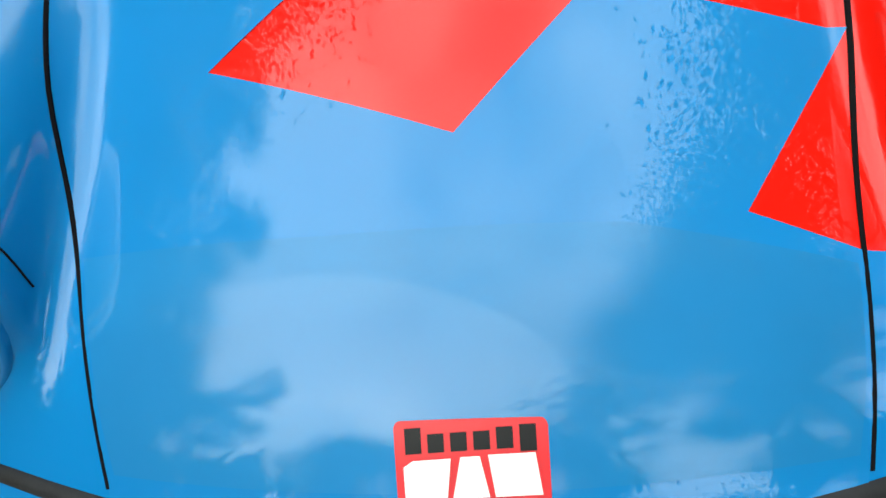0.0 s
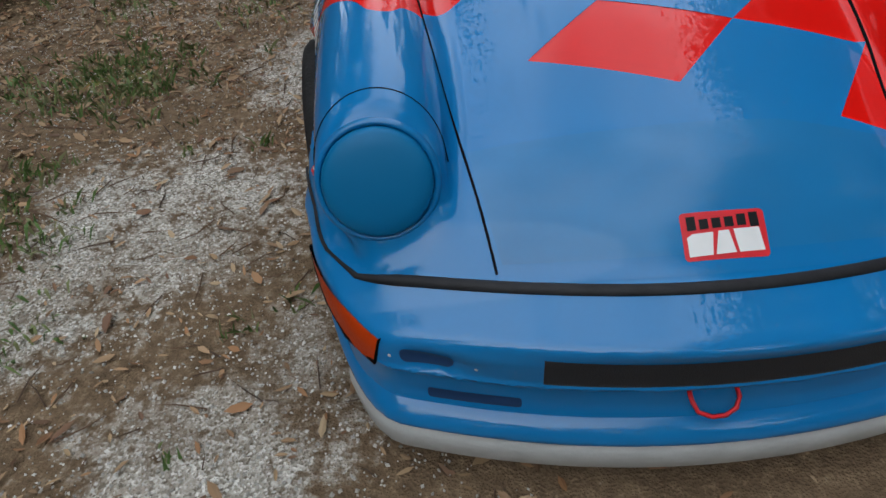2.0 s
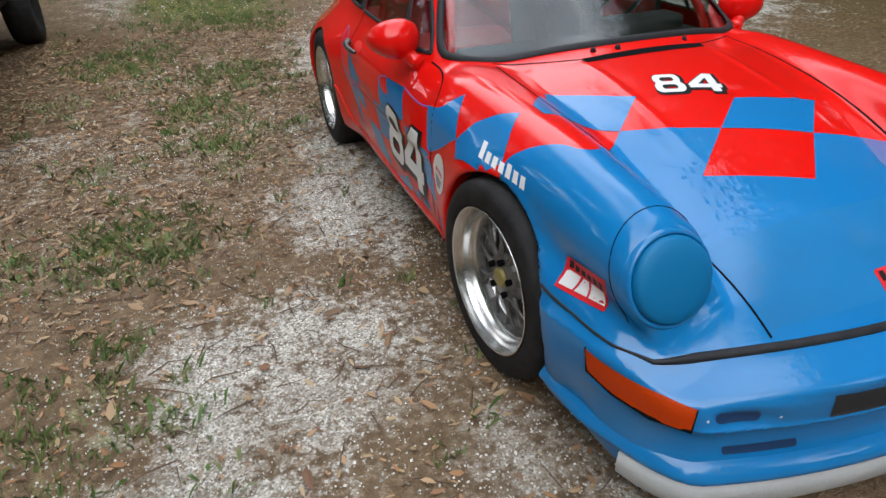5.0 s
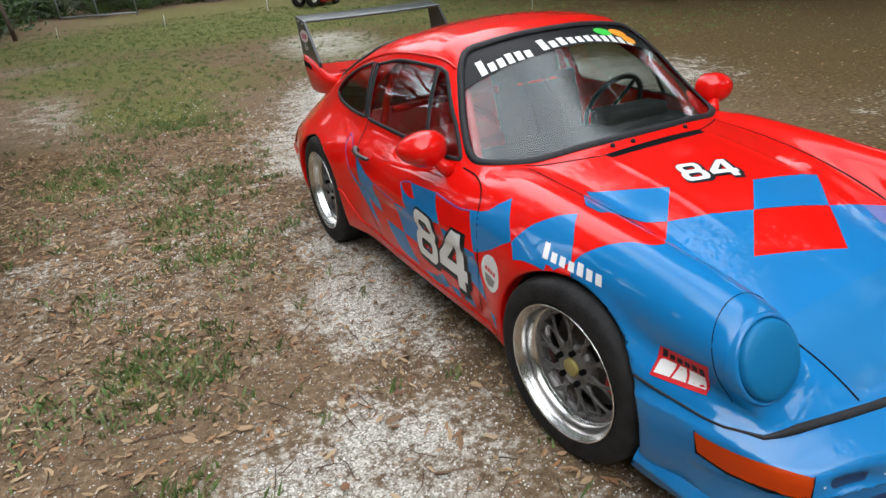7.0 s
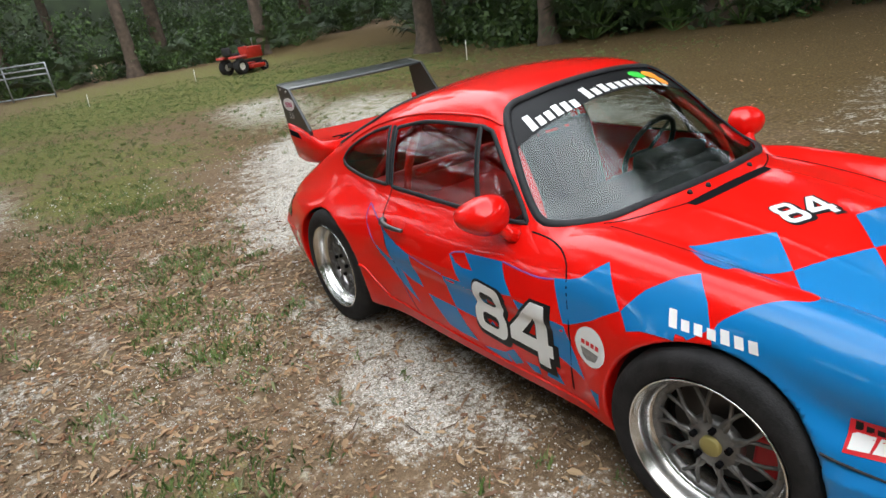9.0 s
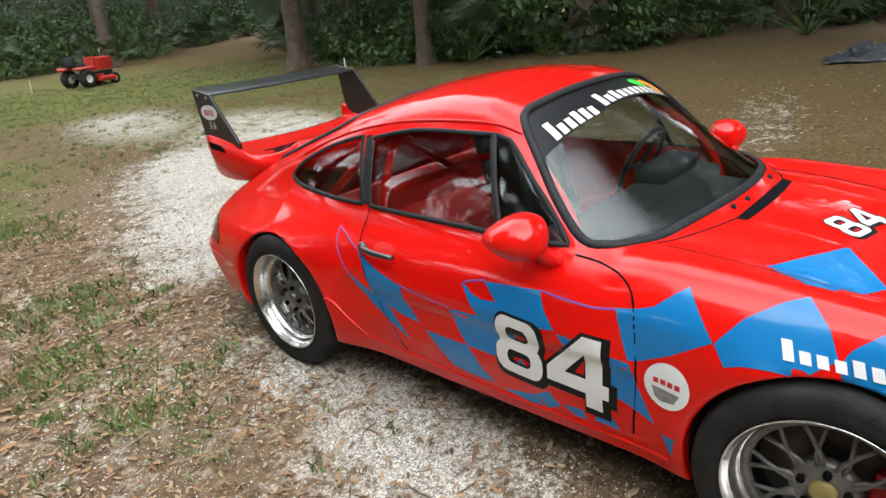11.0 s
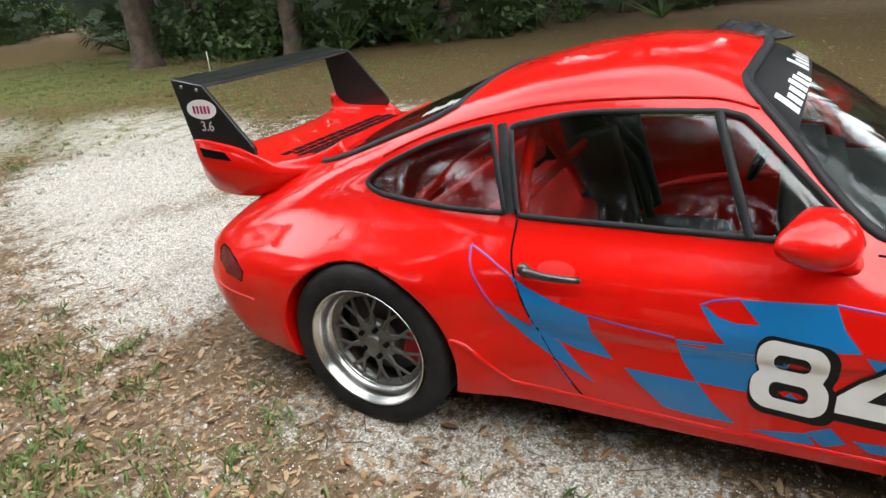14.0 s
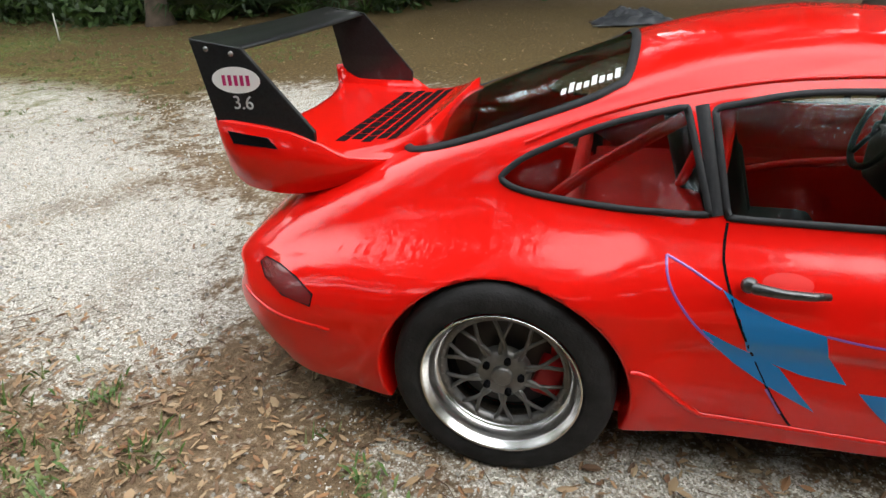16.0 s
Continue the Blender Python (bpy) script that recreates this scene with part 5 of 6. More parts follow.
for k in range(3):
    a = 2 * math.pi * k / 3 + 0.5
    tube_mesh(bm, [(0, 0, 0), (0, 0.16 * math.cos(a), 0.16 * math.sin(a))], 0.01, 6)
bm.transform(Matrix.Translation((0.34, 1.93, 0.83)) @ Matrix.Rotation(radians(-68), 4, "X") @ Matrix.Rotation(radians(90), 4, "Y"))
part("steering_wheel", bm, BLACK, car)
bm = bmesh.new()
tube_mesh(bm, [(0.34, 1.92, 0.82), (0.34, 1.7, 0.74)], 0.02, 8)
part("steering_column", bm, BLACK, car)


def seat(x):
    st = new("race_seat")
    st.parent = car
    bm = bmesh.new()
    box_mesh(bm, x - 0.21, 2.05, 0.28, x + 0.21, 2.52, 0.42, 0.05)
    part("seat_pan", bm, DASH, st)
    bm = bmesh.new()
    box_mesh(bm, -0.22, -0.05, 0, 0.22, 0.06, 0.72, 0.05, Matrix.Translation((x, 2.50, 0.36)) @ Matrix.Rotation(radians(-16), 4, "X"))
    for s in (-1, 1):
        box_mesh(bm, s * 0.2 - 0.03, -0.17, 0.05, s * 0.2 + 0.03, 0.02, 0.55, 0.025, Matrix.Translation((x, 2.50, 0.36)) @ Matrix.Rotation(radians(-16), 4, "X"))
    part("seat_back", bm, DASH, st)
    for s in (-1, 1):
        bm = bmesh.new()
        tube_mesh(bm, [(x + s * 0.06, 2.66, 0.92), (x + s * 0.07, 2.58, 0.90), (x + s * 0.09, 2.43, 0.75), (x + s * 0.08, 2.36, 0.5)], 0.02, 6)
        part("harness_strap", bm, BLACK, st)


seat(0.33)
cage = new("roll_cage")
cage.parent = car
for pts in ([(-0.62, 2.62, 0.25), (-0.60, 2.62, 0.80), (-0.50, 2.60, 1.07), (-0.38, 2.60, 1.14), (0.38, 2.60, 1.14), (0.50, 2.60, 1.07), (0.60, 2.62, 0.80), (0.62, 2.62, 0.25)],
            [(-0.48, 2.60, 1.08), (0.0, 2.62, 0.75), (0.55, 2.64, 0.3)],
            [(-0.46, 2.62, 1.09), (-0.5, 2.95, 0.88), (-0.52, 3.2, 0.66)], [(0.46, 2.62, 1.09), (0.5, 2.95, 0.88), (0.52, 3.2, 0.66)],
            [(-0.45, 2.6, 1.10), (-0.46, 2.2, 1.15), (-0.47, 2.02, 1.11), (-0.58, 1.74, 0.88), (-0.62, 1.6, 0.5)], [(0.45, 2.6, 1.10), (0.46, 2.2, 1.15), (0.47, 2.02, 1.11), (0.58, 1.74, 0.88), (0.62, 1.6, 0.5)],
            [(-0.64, 2.6, 0.42), (-0.68, 2.2, 0.55), (-0.64, 1.66, 0.62)], [(0.64, 2.6, 0.42), (0.68, 2.2, 0.55), (0.64, 1.66, 0.62)], [(-0.55, 2.61, 0.86), (0.55, 2.61, 0.86)]):
    bm = bmesh.new()
    tube_mesh(bm, [tuple(p) for p in smooth_line(pts, False, 0.06)], 0.02, 10)
    part("bar", bm, RED, cage)

# ---- ground ----
def spread(fine_lo, fine_hi, step, far):
    """Coordinates that are close-set between two values and grow wider outwards."""
    mid = list(np.arange(fine_lo, fine_hi + step / 2, step))
    d, lo, hi = step, [], []
    a, b = fine_lo, mid[-1]
    while b < far or a > -far:
        d *= 1.16
        a, b = a - d, b + d
        lo.append(a)
        hi.append(b)
    return np.array(lo[::-1] + mid + hi)


SAND = [(-1.7, 4.0, 1.5, 2.4, 0, 0.30), (-2.6, 3.0, 0.5, 0.9, 0, 0.20), (-1.42, 1.08, 0.62, 0.52, 0.3, 0.66), (-0.86, 2.75, 0.26, 0.9, 0.1, 0.7), (-0.98, 2.2, 0.35, 0.55, 0.3, 0.75), (-1.75, 0.65, 0.4, 0.25, 0.0, 0.7), (-1.05, 0.15, 0.35, 0.3, 0.0, 0.7), (-0.82, 0.42, 0.35, 0.3, 0.0, 0.55),
        (0.2, 5.6, 1.0, 0.9, 0.5, 1.0), (1.3, 7.6, 1.1, 2.4, -0.5, 1.0), (3.0, 9.6, 1.2, 2.6, -0.4, 1.0), (-0.4, 4.9, 0.5, 0.5, 0.0, 0.9), (2.4, 13.0, 1.2, 3.0, -0.2, 0.75),
        (5.5, 3.0, 2.0, 0.5, 0.25, 0.36), (-2.6, 9.5, 0.6, 2.2, 0.1, 0.45), (-2.6, 3.7, 0.5, 0.4, 0, 0.4), (3.5, 6.0, 1.6, 1.5, 0.3, 0.8), (-3.0, 15, 1.5, 2.0, 0.1, 0.4)]
GRASS = [(-2.05, 1, 0.3, 0.5, 0, 0.5), (-1.95, 2.2, 0.4, 0.45, 0, 0.56), (-2.2, 5.7, 0.5, 0.7, 0, 0.56), (-1.65, 4.1, 0.35, 0.5, 0, 0.5), (-1.3, 4.95, 0.4, 0.35, 0, 0.5), (-1.55, 3.4, 0.28, 0.3, 0, 0.5), (-1.8, 2.3, 0.25, 0.3, 0, 0.5),
         (-1, 4.25, 0.22, 0.25, 0, 0.43), (-1.9, 0.5, 0.3, 0.3, 0, 0.43), (-1.5, 8.5, 1, 1.6, 0.2, 0.9), (-2, 13, 2.2, 3, 0, 0.8), (2, 20, 9, 5.5, 0, 1), (6.5, 15, 4, 3, 0, 0.7), (7.5, 5, 1.6, 0.8, 0.2, 0.37), (9.5, 2, 2, 0.5, 0.2, 0.62), (4.0, 28, 10, 7, 0, 0.7), (3.5, 11.5, 4.5, 4.5, 0, 0.55), (8.0, 9.5, 3.0, 4.0, 0, 0.45), (10.0, 22.0, 6.0, 6.0, 0, 0.65), (-1.0, 10.5, 2.0, 2.5, 0, 0.7)]


# patches of leaf mould whose dark colour also stands in for tree shade
SHADE_MULCH = [(9.5, 4.0, 5.5, 7.5, 0, 1.0), (12.0, 14.0, 5.0, 8.0, 0, 1.0), (5.0, 10.5, 4.5, 4.5, 0, 0.9), (-1.0, 17.0, 5.0, 6.0, 0, 0.5), (14.0, 30.0, 9.0, 12.0, 0, 0.8), (4.0, 1.0, 2.2, 2.5, 0, 0.7), (-2.9, 6.5, 1.0, 1.8, 0, 0.5), (-3.2, 4.3, 0.7, 1.6, 0, 0.6)]


def patches(x, y, spots):
    w = np.zeros_like(x)
    for cx, cy, rx, ry, a, k in spots:
        u = ((x - cx) * math.cos(a) + (y - cy) * math.sin(a)) / rx
        v = (-(x - cx) * math.sin(a) + (y - cy) * math.cos(a)) / ry
        w = np.maximum(w, k * np.clip(1.35 - np.hypot(u, v) * 0.85, 0, 1))
    return w


def relief(x, y):
    """The ground's gentle waves and its rise towards the woods."""
    h = 0.012 * np.sin(2.3 * x + 0.7 * y) + 0.01 * np.sin(3.1 * y - 1.3 * x + 1) + 0.008 * np.sin(5.3 * x + 4.1 * y)
    near = np.clip((np.hypot(np.maximum(np.abs(x) - 1.0, 0), np.maximum(np.abs(y - 2.1) - 2.4, 0)) - 0.2) / 0.5, 0, 1)
    rise = 0.012 * np.maximum(0, np.hypot(x, y - 2) - 22) + 0.02 * np.maximum(0, x - 13)
    return h * near + np.minimum(rise, 2.5)


gx, gy = spread(-3.6, 4.2, 0.06, 170), spread(-1.4, 11.0, 0.06, 170)
GX, GY = np.meshgrid(gx, gy, indexing="ij")
nx, ny = GX.shape
gv = np.stack([GX.ravel(), GY.ravel(), relief(GX, GY).ravel()], 1)
idx = np.arange(nx * ny).reshape(nx, ny)
gq = np.stack([idx[:-1, :-1], idx[1:, :-1], idx[1:, 1:], idx[:-1, 1:]], -1).reshape(-1, 4)
ground = mesh_object("ground", gv, gq, GROUND)
for key, spots in (("sand", SAND), ("grass", GRASS), ("shade_mulch", SHADE_MULCH)):
    at = ground.data.attributes.new(key, "FLOAT", "POINT")
    at.data.foreach_set("value", patches(GX.ravel(), GY.ravel(), spots).astype(np.float32))
tagged(ground, "leaf-strewn dirt with pale limestone gravel and grass tufts", "ground", kind="structure")

rng = np.random.default_rng(7)


def scatter(name, shapes, label, mat, category):
    """Many small pieces as one mesh: shapes is a list of (vertices, faces)."""
    vs, fs, n = [], [], 0
    for v, f in shapes:
        vs.append(v)
        fs += [tuple(i + n for i in q) for q in f]
        n += len(v)
    ob = mesh_object(name, np.concatenate(vs), fs, mat, None, None, False)
    return tagged(ob, label, category, kind="stuff")


def turn(v, yaw, tilt_x, tilt_y, scale, place):
    m = np.array(Euler((tilt_x, tilt_y, yaw)).to_matrix())
    return (v * scale) @ m.T + np.array(place)


def sprinkle(n, x0, x1, y0, y1, keep):
    """Random places on the ground, outside the car's tyres, kept with the chance that keep gives."""
    x, y = rng.uniform(x0, x1, n), rng.uniform(y0, y1, n)
    k = rng.random(n) < keep(x, y)
    return x[k], y[k]


LEAF_V = np.array([(-0.5, 0, 0.0), (-0.2, 0.19, 0.06), (0.22, 0.15, 0.05), (0.5, 0, 0.02), (0.22, -0.16, 0.05), (-0.2, -0.19, 0.06), (0.0, 0.0, 0.0)])
LEAF_F = [(0, 6, 1), (1, 6, 2), (2, 6, 3), (3, 6, 4), (4, 6, 5), (5, 6, 0)]
sand_at = lambda x, y: patches(x, y, SAND)
leaves = []
for n, box, keep in ((30000, (-3.4, -0.35, -1.2, 7.0), lambda x, y: np.clip(0.9 - 0.8 * sand_at(x, y), 0.10, 1) * np.clip(0.3 + 0.5 * (y - 1.2), 0.3, 1)), (9000, (-3.5, 4.5, 3.9, 11.0), lambda x, y: np.clip(0.6 - 0.58 * sand_at(x, y), 0.03, 1)),
                     (9000, (0.9, 14.0, -3.0, 20.0), lambda x, y: 0.8 + 0 * x), (900, (-0.9, 0.9, -0.6, 4.6), lambda x, y: 0.7 + 0 * x), (2600, (-9.0, -3.4, -7.0, 11.0), lambda x, y: 0.8 + 0 * x), (2200, (-3.4, 8.0, -7.0, -1.2), lambda x, y: 0.8 + 0 * x)):
    for x, y in zip(*sprinkle(n, *box, keep)):
        s = rng.uniform(0.016, 0.05) if rng.random() < 0.93 else rng.uniform(0.05, 0.078)
        v = LEAF_V * np.array((1, rng.uniform(0.6, 1.1), rng.uniform(-1.5, 2.5)))
        leaves.append((turn(v, rng.uniform(0, 6.28), rng.normal(0, 0.25), rng.normal(0, 0.25), s, (x, y, float(relief(np.array(x), np.array(y))) + 0.006 + 0.1 * s)), LEAF_F))
scatter("fallen_leaves", leaves, "dry tan and brown fallen leaves on the ground", DRYLEAF, "leaves")

OCT_V = np.array([(1, 0, 0), (-1, 0, 0), (0, 1, 0), (0, -1, 0), (0, 0, 1), (0, 0, -0.6)], float)
OCT_F = [(0, 2, 4), (2, 1, 4), (1, 3, 4), (3, 0, 4), (2, 0, 5), (1, 2, 5), (3, 1, 5), (0, 3, 5)]
stones = []
for n, box, lo, hi in ((52000, (-2.8, -0.3, -0.6, 3.8), 0.0016, 0.006), (9000, (-2.5, 3.6, 3.6, 9.0), 0.004, 0.014)):
    for x, y in zip(*sprinkle(n, *box, lambda x, y: np.clip(0.16 + 0.84 * sand_at(x, y), 0, 1))):
        v = OCT_V * rng.uniform(0.6, 1.4, 3)
        s = rng.uniform(lo, hi)
        stones.append((turn(v, rng.uniform(0, 6.28), rng.normal(0, 0.4), rng.normal(0, 0.4), s, (x, y, float(relief(np.array(x), np.array(y))) + 0.2 * s)), OCT_F))
scatter("gravel", stones, "pale crushed limestone gravel in the drive", STONE, "gravel")

blades = []
for n, box in ((6500, (-3.5, -0.5, -0.9, 7.5)), (9000, (-6, 12, 7.5, 26))):
    for x, y in zip(*sprinkle(n, *box, lambda x, y: np.clip(1.7 * patches(x, y, GRASS) - 0.3, 0.02, 1) * np.clip(1.1 - sand_at(x, y), 0.1, 1))):
        z = float(relief(np.array(x), np.array(y)))
        big = 1.0 if y < 7.5 else 0.95
        for _ in range(rng.integers(6, 14)):
            h, a, w = rng.uniform(0.02, 0.06) * big, rng.uniform(0, 6.28), rng.uniform(0.003, 0.007) * big
            px, py = x + rng.normal(0, 0.025) * big, y + rng.normal(0, 0.025) * big
            lean = rng.uniform(0.2, 1.1) * h
            c, s = math.cos(a), math.sin(a)
            blades.append((np.array([(px - s * w, py + c * w, z), (px + s * w, py - c * w, z), (px + c * lean * 0.4, py + s * lean * 0.4, z + h * 0.7), (px + c * lean, py + s * lean, z + h)]), [(0, 1, 2), (2, 1, 3)]))
TUFTS = [(-2.39, 5.85, 0.3), (-2.1, 6.4, 0.22), (-1.69, 4.1, 0.2), (-1.84, 2.14, 0.13), (-2.48, 2.14, 0.2), (-1.23, 5.08, 0.26), (-1.44, 3.8, 0.16), (-1.58, 3.29, 0.13), (-1.17, 3.46, 0.1), (-0.91, 4.66, 0.07),
         (-1.01, 3.55, 0.06), (-1.29, 4.54, 0.1), (-1.76, 1.0, 0.08), (-1.73, 0.57, 0.12), (-2.25, 2.06, 0.2), (-1.6, 5.0, 0.16), (-1.45, 2.95, 0.12), (-2.2, 3.1, 0.14), (-1.95, 4.9, 0.18), (-2.6, 4.6, 0.2)]
for x, y, r in TUFTS:
    for _ in range(int(520 * r) + 14):
        px, py = x + rng.normal(0, 0.8) * r, y + rng.normal(0, 0.8) * r
        z = float(relief(np.array(px), np.array(py)))
        h, a, w = rng.uniform(0.015, 0.05), rng.uniform(0, 6.28), rng.uniform(0.003, 0.008)
        lean, c, t = rng.uniform(0.4, 1.4) * h, math.cos(a), math.sin(a)
        blades.append((np.array([(px - t * w * 0.4, py + c * w * 0.4, z), (px + t * w * 0.4, py - c * w * 0.4, z), (px + c * lean * 0.5 + t * w, py + t * lean * 0.5 - c * w, z + h * 0.75), (px + c * lean * 0.5 - t * w, py + t * lean * 0.5 + c * w, z + h * 0.75), (px + c * lean, py + t * lean, z + h * 0.95)]), [(0, 1, 2, 3), (3, 2, 4)]))
scatter("grass", blades, "sparse green grass tufts growing through the leaves", GRASSM, "grass")

sticks = []
for x, y in zip(*sprinkle(1500, -3.3, -0.3, -1.0, 6.5, lambda x, y: 0.9 - 0.6 * sand_at(x, y))):
    a, l = rng.uniform(0, 6.28), rng.uniform(0.04, 0.16) if rng.random() < 0.985 else rng.uniform(0.2, 0.36)
    w = 0.0012 + l * 0.006
    c, s = math.cos(a), math.sin(a)
    z = float(relief(np.array(x), np.array(y))) + 0.006
    b = rng.normal(0, 0.1) * l
    sticks.append((np.array([(x - s * w, y + c * w, z), (x + s * w, y - c * w, z), (x, y, z + 2 * w), (x + c * l * 0.5 - s * (w + b), y + s * l * 0.5 + c * (w + b), z + 0.004), (x + c * l * 0.5 + s * (w - b), y + s * l * 0.5 - c * (w - b), z + 0.004), (x + c * l * 0.5 - s * b, y + s * l * 0.5 + c * b, z + 0.004 + 2 * w), (x + c * l, y + s * l, z + 0.006)]),
                   [(0, 2, 5, 3), (2, 1, 4, 5), (3, 5, 6), (5, 4, 6)]))
scatter("twigs", sticks, "brown pine needles and twigs on the ground", TWIG, "twigs")


# ---- trees and woods ----
def leaf_cloud(centres, n, spread_r, size, flat=0.7, long=1.8):
    """Vertices and faces of many small leaves round the centres."""
    c = np.repeat(np.array(centres), n, axis=0)
    p = c + rng.normal(0, 1, c.shape) * spread_r * np.array((1, 1, flat))
    k = len(p)
    d = rng.normal(0, 1, (k, 3))
    d /= np.linalg.norm(d, axis=1, keepdims=True)
    e = np.cross(d, rng.normal(0, 1, (k, 3)))
    e /= np.linalg.norm(e, axis=1, keepdims=True)
    s = size * rng.uniform(0.6, 1.4, (k, 1))
    v = np.stack([p - d * s * long * 0.5, p + e * s * 0.5, p + d * s * long * 0.5, p - e * s * 0.5], 1).reshape(-1, 3)
    f = [(4 * i, 4 * i + 1, 4 * i + 2, 4 * i + 3) for i in range(k)]
    return v, f


def tree(height, r, first, reach, clumps, n, size, droop, label):
    """A tapered trunk with limbs, and a crown of leaf clumps round the limbs' ends."""
    t = new("tree")
    tagged(t, label, "tree", group="trees round the clearing")
    bm = bmesh.new()
    bend = rng.normal(0, 0.012, 2)
    stem = lambda z: Vector((bend[0] * z * z * 0.12 + 0.04 * math.sin(z), bend[1] * z * z * 0.12, z))
    zs = [-0.3, 0.0, 0.25, 0.6] + list(np.linspace(1.2, height, 9))
    tube_mesh(bm, [stem(z) for z in zs], [r * (1.5 if z < 0.1 else 1.2 if z < 0.4 else 1.0) * max(0.12, 1 - 0.85 * max(z, 0) / height) for z in zs], 14)
    tips = []
    for k in range(clumps):
        z = rng.uniform(first, height * 0.97)
        a = k * 2.4 + rng.normal(0, 0.3)
        l = reach * (1.15 - 0.75 * (z - first) / (height - first)) * rng.uniform(0.7, 1.2)
        base = stem(z)
        mid = base + Vector((math.cos(a) * l * 0.5, math.sin(a) * l * 0.5, l * (0.25 - droop * 0.3)))
        end = base + Vector((math.cos(a + 0.2) * l, math.sin(a + 0.2) * l, l * (0.35 - droop)))
        rb = r * 0.32 * max(0.25, 1 - 0.7 * z / height)
        tube_mesh(bm, [base, mid, end], [rb, rb * 0.6, rb * 0.15], 7)
        for sg in (-1, 1):
            tw = mid + Vector((math.cos(a + sg * 0.7) * l * 0.4, math.sin(a + sg * 0.7) * l * 0.4, l * (0.15 - droop * 0.4)))
            tube_mesh(bm, [mid, tw], [rb * 0.4, rb * 0.1], 5)
            tips.append(tuple(tw))
        tips += [tuple(end), tuple(mid.lerp(end, 0.5))]
    part("trunk", bm, BARK, t)
    v, f = leaf_cloud(tips, n, reach * 0.16, size)
    tagged(mesh_object("crown", v, f, LEAF, t, None, False), kind="stuff")
    return t


oak = tree(13, 0.36, 4.0, 4.6, 22, 800, 0.062, 0.05, "broad oak with rough grey-brown bark and dark green leaves")
pine = tree(19, 0.24, 8.5, 2.6, 26, 300, 0.05, 0.12, "tall slender pine with a high thin crown")
gum = tree(11, 0.22, 2.6, 3.2, 24, 450, 0.06, 0.18, "leafy tree with drooping branches")
oak.matrix_basis = pose(9.9, 18.3, float(relief(np.array(9.9), np.array(18.3))), 0, 0, 20) @ Matrix.Scale(0.95, 4)
pine.matrix_basis = pose(3.5, 34.0, float(relief(np.array(3.5), np.array(34.0)))) @ Matrix.Scale(1.25, 4)
gum.matrix_basis = pose(-12.0, -9.5, 0, 0, 0, 40)
WOODS = [(oak, 13.8, 10.2, 1.5), (oak, 11.8, -1.8, 1.45), (oak, 9.4, -6.8, 1.35), (oak, -15.5, 7.0, 1.25), (oak, -16.5, -6.5, 1.1), (oak, -15.0, 1.0, 1.15), (gum, -14.8, 14.0, 1.2), (pine, 9.8, 33.5, 1.2), (oak, 12.5, 41.0, 1.3), (oak, 6.2, 40.0, 1.2), (gum, 10.9, 13.6, 1.1), (oak, 14.5, 14.5, 1.2), (oak, 13.2, 19.5, 1.1), (gum, 16.0, 10.0, 1.1),
         (oak, 18.5, 6.5, 1.2), (pine, 16.5, 17.5, 1.0), (oak, 22.0, 2.0, 1.2), (pine, 19.0, 11.5, 1.0), (oak, 19.5, 21.0, 1.2), (pine, 17.0, 27.0, 1.0), (oak, 22.0, 33.0, 1.3), (gum, 14.5, 23.5, 1.1), (oak, 25.0, 14.0, 1.2), (gum, -1.5, 38.0, 1.3), (oak, -5.5, 36.0, 1.1),
         (pine, 1.0, 38.5, 1.0), (oak, 18.0, 46.0, 1.3), (oak, 26.0, -3.0, 1.0), (pine, 20.0, -9.0, 1.0), (gum, -8.0, 26.0, 1.2), (oak, -9.5, 19.5, 1.2), (oak, -10.0, 11.5, 1.5), (pine, -12.5, 8.0, 1.0), (gum, -13.5, 4.0, 1.0), (pine, -10.5, 1.0, 0.9), (oak, -14.0, -2.5, 1.1),
         (pine, -12.0, 15.0, 1.0), (pine, -13.0, -12.0, 0.9), (oak, 2.5, -16.0, 1.0), (pine, 6.0, -15.0, 0.9), (gum, 11.5, -12.0, 1.1), (oak, -5.5, -17.0, 1.0), (pine, -11.0, 5.5, 0.95), (gum, -12.5, -5.5, 1.0)]
for k, (kind, x, y, size) in enumerate(WOODS):
    copy_thing(kind, pose(x, y, float(relief(np.array(x), np.array(y))), 0, 0, 47 * k) @ Matrix.Scale(size / kind.scale[0], 4))

edge = [(31, -16), (26, -6), (20, 2), (16, 7), (12.8, 10.2), (11.6, 13.2), (11.4, 16.8), (13, 20.5), (16.5, 26), (20, 32)]
edge2 = [(25, 45), (20, 44), (14, 39), (8, 35.5), (2, 34.5), (-2, 34), (-6, 32)]
edge3 = [(-5.2, 31), (-5.8, 26), (-7.5, 21), (-10, 15)]
bush_v, bush_f, fan_v, fan_f, nb = [], [], [], [], 0
